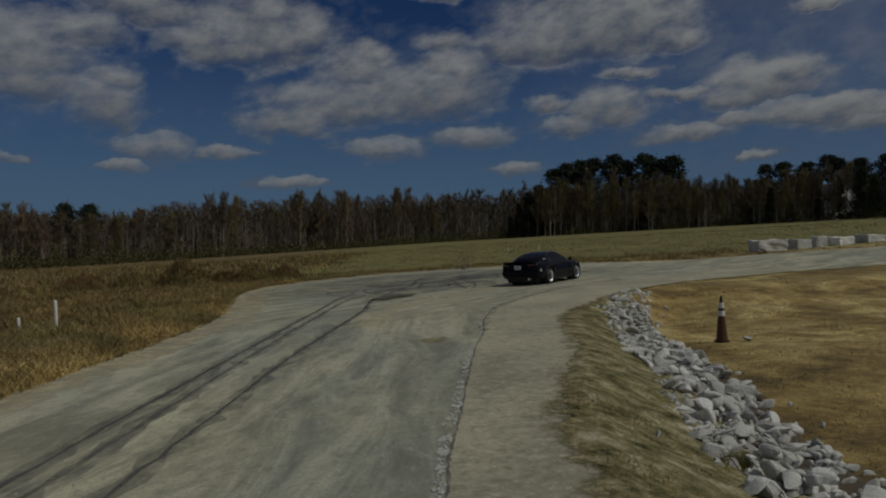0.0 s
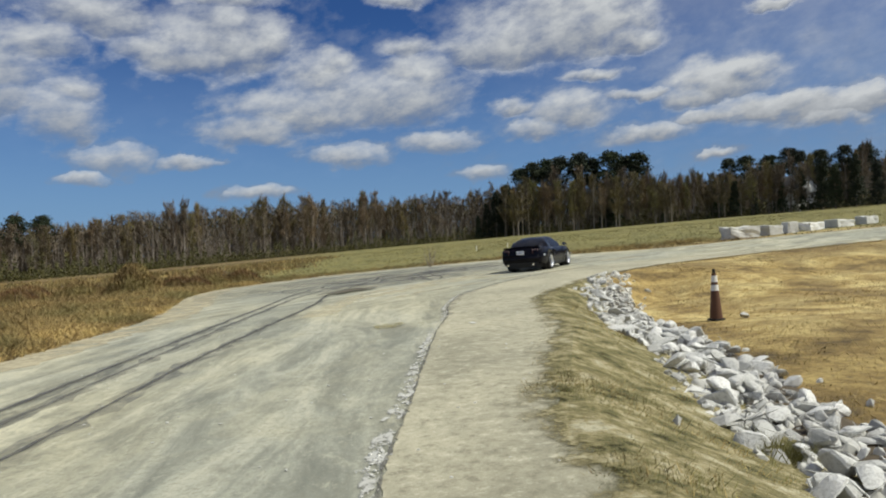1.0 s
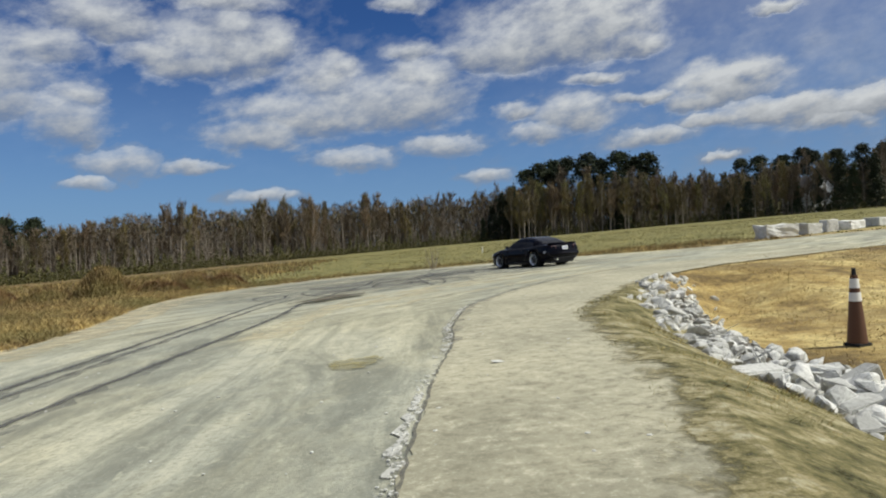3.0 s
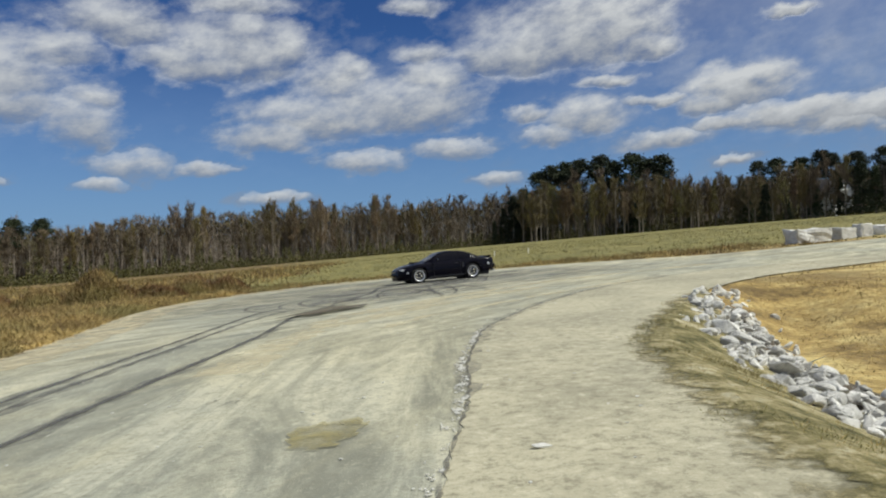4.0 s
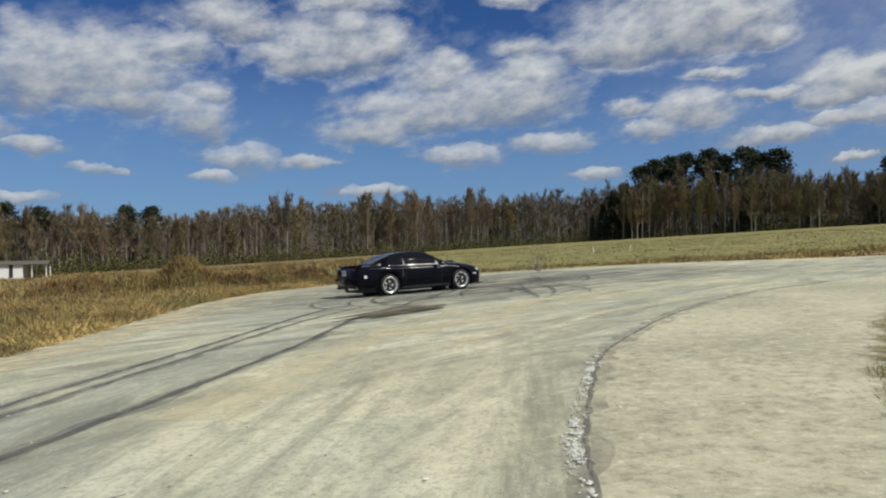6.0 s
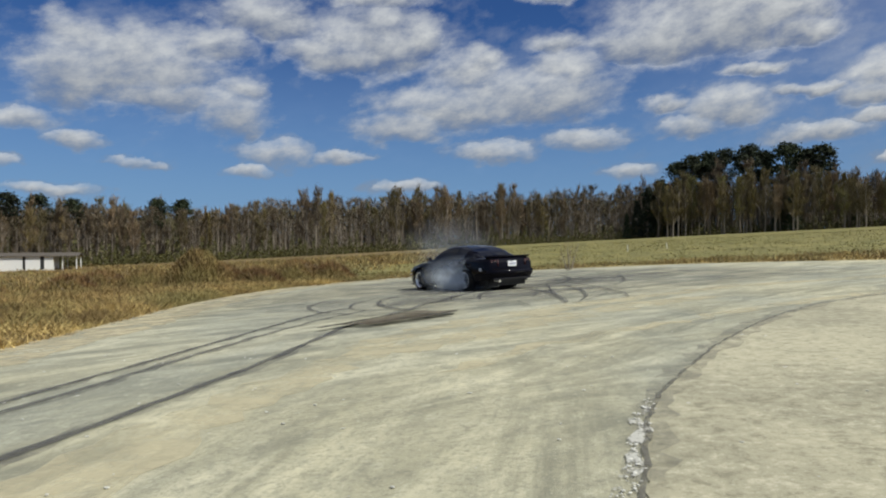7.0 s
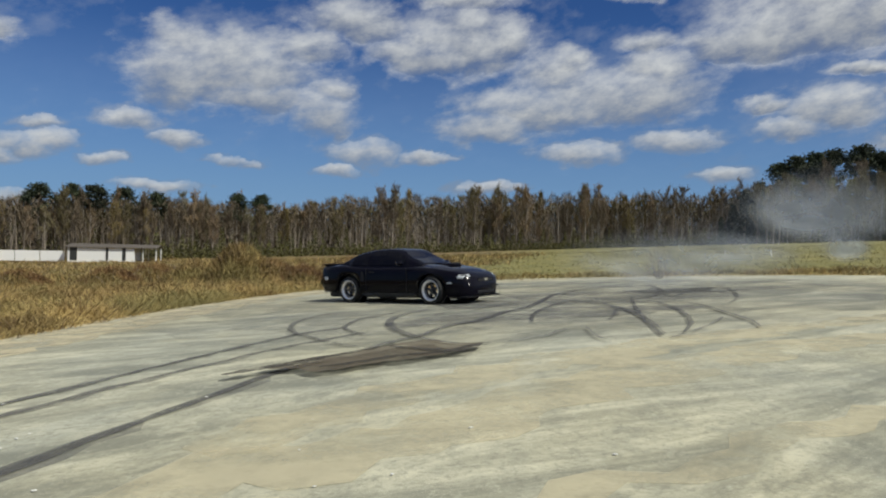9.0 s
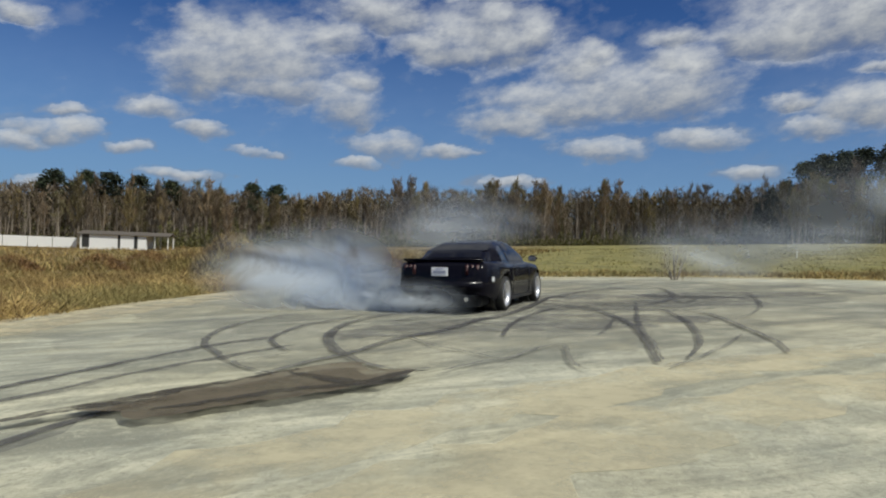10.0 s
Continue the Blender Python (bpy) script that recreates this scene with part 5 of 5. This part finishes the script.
def half_width(y):
    return lerp(y, [-2.33, -2.22, -1.9, -1.2, -0.5, 0.6, 1.37, 1.8, 2.1, 2.25, 2.32], [0.70, 0.83, 0.89, 0.925, 0.895, 0.895, 0.92, 0.87, 0.77, 0.64, 0.50])


def sill_z(y):
    z = lerp(y, [-2.33, -2.0, -1.6, -0.8, 1.0, 1.8, 2.2, 2.32], [0.36, 0.29, 0.23, 0.20, 0.20, 0.18, 0.17, 0.22])
    for a in (AXLE_F, AXLE_R):
        d = abs(y - a)
        if d < 0.39:
            z = max(z, WHEEL_R + math.sqrt(0.39 ** 2 - d * d) * 0.98)
    return z


def body_section(y):
    w, s, b = half_width(y), shoulder_z(y), sill_z(y)
    crown = lerp(y, [-2.33, -1.6, 0.9, 1.9, 2.32], [0.02, 0.03, 0.07, 0.05, 0.02])
    mid = max(0.52, b + 0.02)
    return [(w - 0.05, b), (w - 0.008, min(b + 0.10, mid)), (w, mid), (w - 0.012, s - 0.12), (w - 0.05, s - 0.03), (w - 0.14, s), (w * 0.55, s + crown * 0.8), (w * 0.28, s + crown), (0.0, s + crown)]


ROOF_Y, ROOF_Z = [-1.72, -1.35, -0.95, -0.6, -0.2, 0.12, 0.3, 0.62, 1.0], [0.95, 1.13, 1.27, 1.335, 1.355, 1.335, 1.28, 1.09, 0.93]


def cabin_section(y):
    z, base = lerp(y, ROOF_Y, ROOF_Z), shoulder_z(y) - 0.01
    k = max(0.0, (z - base) / 0.46)
    lean = 0.235 * min(1.0, k)
    wb = half_width(y) - 0.11 - (0.10 if y < -1.3 or y > 0.7 else 0.0)
    h = z - base
    return [(wb, base), (wb - lean * 0.5, base + h * 0.52), (wb - lean, base + h * 0.88), (wb - lean - 0.09, base + h * 0.975), ((wb - lean) * 0.5, z - 0.004), (0.0, z)]


def loft(sections, ys, caps=True):
    bm, rings = bmesh.new(), []
    for y in ys:
        half = sections(y)
        rings.append([bm.verts.new((x, y, z)) for x, z in half] + [bm.verts.new((-x, y, z)) for x, z in half[-2::-1]])
    for a, b in zip(rings, rings[1:]):
        for i in range(len(a) - 1):
            bm.faces.new((a[i], a[i + 1], b[i + 1], b[i]))
    if caps:
        bm.faces.new(rings[0])
        bm.faces.new(rings[-1][::-1])
    bmesh.ops.recalc_face_normals(bm, faces=list(bm.faces))
    return bm


def cabin_side(y, u, out):
    s = cabin_section(y)
    (x0, z0), (x1, z1), (x2, z2) = s[0], s[1], s[2]
    x, z = (x0 + (x1 - x0) * u * 2, z0 + (z1 - z0) * u * 2) if u < 0.5 else (x1 + (x2 - x1) * (u * 2 - 1), z1 + (z2 - z1) * (u * 2 - 1))
    return x + out, z + out * 0.35


def patch(rows):
    bm = bmesh.new()
    g = [[bm.verts.new(p) for p in r] for r in rows]
    for a, b in zip(g, g[1:]):
        for i in range(len(a) - 1):
            bm.faces.new((a[i], a[i + 1], b[i + 1], b[i]))
    return bm


def wheel_thing(car, x, y, side):
    """A wheel with its axle along x; the outer face looks along side."""
    wheel = new("wheel")
    wheel.parent = car
    wheel.matrix_basis = pose(x, y, WHEEL_R)
    turn = Matrix.Rotation(radians(90), 4, "Y")
    prof = [(0.235, -0.115), (0.30, -0.125), (0.322, -0.10), (0.325, 0.0), (0.322, 0.10), (0.30, 0.125), (0.235, 0.115)]

    def lathe(profile, n=36):
        bm, rings = bmesh.new(), []
        for k in range(n):
            a = 2 * math.pi * k / n
            rings.append([bm.verts.new((h, r * math.cos(a), r * math.sin(a))) for r, h in profile])
        for k in range(n):
            a, b = rings[k], rings[(k + 1) % n]
            for i in range(len(profile) - 1):
                bm.faces.new((a[i], b[i], b[i + 1], a[i + 1]))
        bmesh.ops.recalc_face_normals(bm, faces=list(bm.faces))
        return bm

    part("tyre", lathe(prof), "black", wheel, smooth=True)
    s = side
    part("rim", lathe([(0.237, -0.11 * s), (0.225, -0.09 * s), (0.19, 0.02 * s), (0.205, 0.085 * s), (0.242, 0.122 * s), (0.248, 0.112 * s)]), "alloy", wheel, "polished deep-dish rim", smooth=True)
    for k in range(5):
        bm = bmesh.new()
        m = Matrix.Rotation(2 * math.pi * k / 5, 4, "X")
        box(bm, 0.03 * s, 0, 0.115, 0.035, 0.055, 0.17, 0.008, m)
        part("spoke", bm, "gunmetal", wheel)
    bm = bmesh.new()
    bmesh.ops.create_cone(bm, cap_ends=True, segments=20, radius1=0.055, radius2=0.045, depth=0.06, matrix=Matrix.Translation((0.04 * s, 0, 0)) @ turn)
    part("hub", bm, "gunmetal", wheel)
    bm = bmesh.new()
    bmesh.ops.create_cone(bm, cap_ends=True, segments=24, radius1=0.15, radius2=0.15, depth=0.02, matrix=Matrix.Translation((-0.01 * s, 0, 0)) @ turn)
    part("brake_disc", bm, "chrome", wheel)
    return wheel


def make_car():
    car = tagged(new("car"), "glossy black two-door coupe with polished deep-dish wheels", "car")
    ys = sorted(set(np.linspace(-2.33, 2.32, 62).round(3)) | {AXLE_F - 0.39, AXLE_F + 0.39, AXLE_R - 0.39, AXLE_R + 0.39, -2.28, 2.29})
    body = part("body", loft(body_section, ys), "paint", car, smooth=True)
    cabin = part("roof", loft(cabin_section, np.linspace(-1.72, 1.0, 34)), "paint", car, smooth=True)
    part("floor", box(bmesh.new(), 0, -0.05, 0.33, 1.36, 4.1, 0.40, 0.03), "trim", car)
    for a in (AXLE_F, AXLE_R):
        for s in (-1, 1):
            bm = bmesh.new()
            bmesh.ops.create_cone(bm, cap_ends=True, segments=28, radius1=0.385, radius2=0.385, depth=0.22, matrix=Matrix.Translation((s * 0.66, a, WHEEL_R + 0.01)) @ Matrix.Rotation(radians(90), 4, "Y"))
            part("wheel_arch", bm, "trim", car)
    # glass
    def top_patch(y0, y1, inner, out_y):
        rows = []
        for y in np.linspace(y0, y1, 12):
            s = cabin_section(y)
            w = s[3][0] - inner
            rows.append([(x, y + out_y, lerp(abs(x), [0, s[4][0], s[3][0]], [s[5][1], s[4][1], s[3][1]]) + 0.010) for x in np.linspace(-w, w, 11)])
        return patch(rows)

    part("windshield", top_patch(0.22, 0.93, 0.02, 0.006), "glass", car, "dark tinted windshield", smooth=True)
    part("rear_window", top_patch(-1.62, -0.72, 0.03, -0.006), "glass", car, "dark tinted rear window", smooth=True)
    for s in (-1, 1):
        for y0, y1, name in ((-0.58, 0.50, "side_window"), (-1.16, -0.66, "quarter_window")):
            rows = []
            for y in np.linspace(y0, y1, 10):
                top = 0.93
                rows.append([(s * cabin_side(y, u, 0.008)[0], y, cabin_side(y, u, 0.008)[1]) for u in np.linspace(0.10, top, 7)])
            part(name, patch(rows), "glass", car, "dark tinted side glass", smooth=True)
        # door line and scoop
        part("door_seam", box(bmesh.new(), s * 0.895, 0.66, 0.55, 0.012, 0.012, 0.62), "trim", car)
        part("door_seam", box(bmesh.new(), s * 0.897, -0.62, 0.58, 0.012, 0.012, 0.55), "trim", car)
        part("door_handle", box(bmesh.new(), s * 0.90, -0.45, 0.76, 0.03, 0.17, 0.035, 0.008), "trim", car)
        part("side_scoop", box(bmesh.new(), s * 0.905, -0.74, 0.66, 0.03, 0.09, 0.24, 0.01), "trim", car)
        mirror = part("mirror", box(bmesh.new(), s * 1.0, 0.56, 0.97, 0.20, 0.11, 0.13, 0.04), "paint", car, smooth=True)
        part("mirror_glass", box(bmesh.new(), s * 1.0, 0.502, 0.97, 0.15, 0.008, 0.09, 0.002), "chrome", mirror)
        lamp = box(bmesh.new(), 0, 0, 0, 0.34, 0.16, 0.13, 0.035, Matrix.Translation((s * 0.62, 2.11, 0.62)) @ Matrix.Rotation(s * radians(-32), 4, "Z"))
        part("headlight", lamp, "clear", car, "clear swept headlight", smooth=True)
        part("fog_light", box(bmesh.new(), s * 0.52, 2.24, 0.33, 0.13, 0.1, 0.08, 0.03), "clear", car)
        for k in range(3):
            lens = box(bmesh.new(), s * (0.50 + 0.09 * k), -2.315 + 0.02 * k, 0.79, 0.07, 0.06, 0.19, 0.015)
            part("tail_light", lens, "red", car, "dark red vertical tail light", smooth=True)
        tip = bmesh.new()
        tube(tip, (s * 0.52, -2.42, 0.28), (s * 0.52, -2.15, 0.28), 0.04, 0.04, 14)
        part("exhaust_tip", tip, "chrome", car)
        part("marker_light", box(bmesh.new(), s * 0.895, 1.9, 0.5, 0.03, 0.12, 0.04, 0.008), "clear", car)
        part("marker_light", box(bmesh.new(), s * 0.885, -2.0, 0.62, 0.03, 0.11, 0.09, 0.01), "clear", car)
    part("hood_scoop", box(bmesh.new(), 0, 1.15, 0.945, 0.52, 0.72, 0.085, 0.035, Matrix.Translation((0, 0, 0.0)) @ Matrix.Rotation(radians(-1.5), 4, "X")), "paint", car, smooth=True)
    part("scoop_mouth", box(bmesh.new(), 0, 1.50, 0.945, 0.40, 0.03, 0.045, 0.005), "trim", car)
    part("grille", box(bmesh.new(), 0, 2.30, 0.56, 0.72, 0.06, 0.13, 0.03), "trim", car)
    part("badge", box(bmesh.new(), 0, 2.335, 0.56, 0.15, 0.02, 0.06, 0.008), "chrome", car, "small chrome emblem")
    part("front_bumper", box(bmesh.new(), 0, 2.24, 0.40, 1.30, 0.16, 0.12, 0.05), "paint", car, smooth=True)
    part("air_intake", box(bmesh.new(), 0, 2.28, 0.28, 0.74, 0.10, 0.10, 0.02), "trim", car)
    part("chin_spoiler", box(bmesh.new(), 0, 2.18, 0.17, 1.46, 0.22, 0.03, 0.01), "trim", car)
    part("rear_bumper", box(bmesh.new(), 0, -2.30, 0.52, 1.56, 0.16, 0.26, 0.06), "paint", car, smooth=True)
    part("rear_valance", box(bmesh.new(), 0, -2.27, 0.33, 1.36, 0.12, 0.10, 0.03), "trim", car)
    spoiler = part("spoiler", box(bmesh.new(), 0, -2.13, 0.972, 1.54, 0.22, 0.045, 0.018), "paint", car, smooth=True)
    for s in (-1, 1):
        part("spoiler_leg", box(bmesh.new(), s * 0.62, -2.13, 0.945, 0.18, 0.16, 0.05, 0.015), "paint", spoiler)
    plate = part("number_plate", box(bmesh.new(), 0, -2.352, 0.76, 0.31, 0.02, 0.155, 0.006), "plate", car, "white number plate")
    part("plate_bar", box(bmesh.new(), 0, -2.365, 0.755, 0.23, 0.008, 0.05), "ink", plate)
    part("plate_bar", box(bmesh.new(), 0, -2.365, 0.815, 0.14, 0.008, 0.015), "ink", plate)
    part("sill_trim", box(bmesh.new(), 0.86, 0.08, 0.22, 0.06, 1.72, 0.07, 0.015), "trim", car)
    part("sill_trim", box(bmesh.new(), -0.86, 0.08, 0.22, 0.06, 1.72, 0.07, 0.015), "trim", car)
    wheels = [wheel_thing(car, s * TRACK, a, s) for a in (AXLE_F, AXLE_R) for s in (-1, 1)]
    return car, wheels


car, wheels = make_car()

# ---- tyre smoke ----


def smoke_puff(seed, radius, flat, mat):
    """A soft cloud in two wavy curtains one behind the other; its pieces keep their shape and drift."""
    rng = random.Random(seed)
    puff = tagged(new("smoke_puff"), "drifting pale blue-grey tyre smoke" if mat == "smoke" else "thin blue-grey tyre smoke spreading over the field", "smoke", "tyre smoke")
    for k in range(2 if mat == "smoke" and radius < 2 else 1):
        bm, rings = bmesh.new(), []
        n, m = 9, 32
        centre = bm.verts.new((0, -0.2 + 0.4 * k, 0))
        for i in range(1, n + 1):
            ring = []
            for j in range(m):
                a = 2 * math.pi * j / m
                r = i / n
                q = Vector((math.cos(a) * r, 0, math.sin(a) * r))
                q.y = -0.2 + 0.4 * k + 0.3 * noise.noise(q * 1.6 + Vector((seed * 3.1, k * 5.0, 0))) - 0.25 * r * r
                ring.append(bm.verts.new(q))
            rings.append(ring)
        for j in range(m):
            bm.faces.new((centre, rings[0][j], rings[0][(j + 1) % m]))
            for i in range(n - 1):
                bm.faces.new((rings[i][j], rings[i + 1][j], rings[i + 1][(j + 1) % m], rings[i][(j + 1) % m]))
        veil = part("veil", bm, mat, puff, smooth=True)
        veil.matrix_basis = Matrix.Translation((rng.uniform(-0.1, 0.1), 0, rng.uniform(-0.1, 0.1))) @ Matrix.Rotation(rng.uniform(-0.3, 0.3), 4, "Z")
        veil.visible_shadow = False
    puff.scale = (radius, radius * 0.4, radius * flat)
    return puff


SMOKE = [  # radius, flatness, kind, rows of time, x, y, height over the road
    (1.0, 0.6, "mist", [(0, -2.6, 34.6, -3), (6.2, -2.6, 34.6, -3), (6.6, -2.7, 34.6, 0.4), (6.8, -2.6, 34.7, 0.5), (7.0, -1.3, 34.3, 0.5), (7.5, -0.6, 35.8, 0.5), (8.0, -1.4, 38.0, 0.6), (8.5, 0.8, 39.6, 0.8), (9.0, 7.0, 43.5, 1.1), (10, 19.0, 54.0, 2.0)]),
    (1.3, 0.5, "smoke", [(0, -3.2, 35.2, -3), (6.2, -3.2, 35.2, -3), (6.6, -3.6, 35.3, 0.5), (6.8, -3.2, 35.0, 0.6), (7.0, -2.0, 34.5, 0.5), (7.2, -1.1, 34.8, 0.5), (7.4, -0.6, 35.5, 0.55), (7.6, -0.3, 36.5, 0.6), (8.0, -1.3, 37.5, 0.6), (8.3, 1.0, 40.0, 1.2), (8.6, 6.0, 46.0, 2.2), (9.2, 18.0, 62.0, 4.2), (10, 34.0, 90.0, 6.5)]),
    (1.7, 0.42, "mist", [(0, 0.2, 36.6, -3), (7.0, 0.2, 36.6, -3), (7.3, 0.0, 36.4, 0.5), (7.6, 0.5, 37.0, 0.6), (8.0, 0.7, 38.4, 0.7), (8.5, 5.4, 45.0, 2.0), (9.0, 13.0, 54.0, 3.2), (10, 30.0, 80.0, 5.5)]),
    (2.4, 0.42, "haze", [(0, 0.1, 36.5, -3), (6.8, 0.1, 36.5, -3), (7.2, 0.1, 36.4, 0.5), (7.5, 0.4, 36.9, 0.6), (8.0, 0.6, 38.6, 0.7), (9.0, 11.0, 48.0, 1.8), (10, 24.0, 58.0, 2.8)]),
    (2.7, 0.36, "haze", [(0, -0.5, 38.4, -3), (7.4, -0.5, 38.4, -3), (7.8, -1.2, 38.4, 0.5), (8.0, -1.0, 38.6, 0.55), (8.5, -0.8, 38.8, 0.6), (9.0, 0.4, 39.6, 0.8), (10, 2.2, 41.5, 1.1)]),
    (2.6, 0.3, "haze", [(0, 2.0, 39, -3), (7.3, 2.0, 39, -3), (7.8, 2.0, 39.0, 0.6), (8.5, 2.4, 40.0, 0.8), (9.0, 3.6, 41.0, 1.0), (10, 5.2, 43.0, 1.3)]),
    (1.9, 0.6, "haze", [(0, -3.4, 36.8, -3), (6.3, -3.4, 36.8, -3), (6.8, -3.2, 36.6, 1.2), (7.5, -1.0, 37.5, 1.5), (8.0, 1.2, 39.0, 1.8), (9.0, 5.0, 43.0, 2.6), (10, 8.0, 47.0, 3.2)]),
    (3.2, 0.42, "haze", [(0, 2.0, 40.5, -4), (7.0, 2.0, 40.5, -4), (7.7, 2.2, 40.5, 0.9), (8.5, 4.4, 42.5, 1.6), (9.0, 6.0, 44.0, 2.2), (10, 9.5, 48.0, 2.9)]),
    (3.4, 0.40, "haze", [(0, 1.0, 43, -4), (7.4, 1.0, 43, -4), (8.2, 1.0, 42.5, 0.7), (9.0, 2.2, 43.0, 1.1), (10, 2.6, 44.0, 1.4)]),
    (2.8, 0.7, "haze", [(0, 6.0, 47, -5), (7.8, 6.0, 47, -5), (8.6, 7.2, 47.5, 2.0), (9.0, 8.2, 48.0, 2.7), (10, 6.4, 46.0, 2.6)]),
    (0.9, 0.7, "smoke", [(0, -5.8, 35.6, -3), (9.0, -5.8, 35.6, -3), (9.4, -5.7, 35.2, 0.4), (9.7, -5.6, 34.6, 0.5), (10, -6.0, 34.2, 0.6)]),
    (0.85, 0.75, "smoke", [(0, -6.0, 34.5, -3), (9.05, -6.0, 34.5, -3), (9.35, -6.0, 34.4, 0.4), (9.5, -5.7, 33.9, 0.45), (9.7, -5.3, 33.8, 0.5), (10, -5.2, 33.5, 0.6)]),
    (2.3, 0.4, "haze", [(0, -5.0, 36.6, -4), (9.1, -5.0, 36.6, -4), (9.45, -5.2, 36.4, 1.3), (9.7, -4.8, 36.4, 1.5), (10, -4.4, 36.8, 1.7)]),
    (2.0, 0.6, "smoke", [(0, -5.0, 34.6, -3), (9.35, -5.0, 34.6, -3), (9.7, -5.0, 34.2, 0.5), (10, -5.3, 33.8, 0.75)]),
    (1.5, 0.42, "smoke", [(0, -4.3, 33.8, -3), (9.5, -4.3, 33.8, -3), (9.8, -4.4, 33.7, 0.4), (10, -4.3, 33.5, 0.42)]),
    (2.3, 0.46, "smoke", [(0, -5.6, 34.0, -3), (9.45, -5.6, 34.0, -3), (9.8, -5.6, 33.8, 0.5), (10, -5.9, 33.4, 0.6)]),
    (1.3, 0.36, "mist", [(0, -3.2, 33.0, -3), (9.5, -3.2, 33.0, -3), (9.8, -3.5, 32.9, 0.3), (10, -3.3, 32.8, 0.32)]),
    (2.9, 0.34, "haze", [(0, -3.0, 39, -4), (9.0, -3.0, 39, -4), (9.5, -3.0, 38.6, 1.6), (10, -3.4, 38.6, 2.0)]),
    (2.0, 0.5, "haze", [(0, -5.0, 36.6, -4), (9.1, -5.0, 36.6, -4), (9.5, -5.0, 36.6, 1.2), (10, -4.0, 37.2, 1.9)]),
]
puffs = [smoke_puff(40 + k, r, f, kind) for k, (r, f, kind, _) in enumerate(SMOKE)]

CAR_ROWS = [  # time, x, y, heading to the left of +y
    (0.0, 4.52, 30.29, -36), (0.5, 5.06, 30.5, -32), (1.0, 5.68, 31.04, -28), (1.5, 5.92, 31.64, -23), (2.0, 6.30, 32.97, -14), (2.5, 6.83, 35.76, -9),
    (2.7, 6.60, 36.6, 5), (3.25, 5.0, 39.6, 48), (3.8, 2.55, 40.6, 90), (4.0, 1.25, 40.9, 107), (4.5, -1.62, 40.2, 144), (5.0, -3.53, 37.46, 189),
    (5.5, -4.12, 35.1, 239), (5.7, -3.75, 34.7, 264), (6.2, -2.6, 34.3, 330), (6.8, -1.94, 35.85, 381), (7.0, -2.0, 35.8, 402), (7.5, -2.66, 36.86, 474),
    (8.0, -4.12, 37.7, 520), (8.5, -4.65, 36.50, 560), (9.0, -4.98, 35.72, 611), (9.5, -3.98, 35.2, 658), (10.0, -2.62, 35.3, 717),
]
SLOPE = Vector((0, 0, 1)).rotation_difference(Vector((-0.0502, 0.0079, 1.0))).to_matrix().to_4x4()


def motions():
    walk(car, [(t, Matrix.Translation((x, y, float(plane(x, y)) + 0.028)) @ SLOPE @ Matrix.Rotation(radians(h), 4, "Z")) for t, x, y, h in CAR_ROWS])
    for k, w in enumerate(wheels):
        x, y = (-TRACK, TRACK)[k % 2], (AXLE_F, AXLE_R)[k // 2]
        step = 41 if k < 2 else 67
        walk(w, [(n / 15, pose(x, y, WHEEL_R, -step * n)) for n in range(151)])
    for p, (r, f, kind, rows) in zip(puffs, SMOKE):
        walk(p, [(t, pose(x, y, float(plane(x, y)) + h)) for t, x, y, h in rows])


motions()
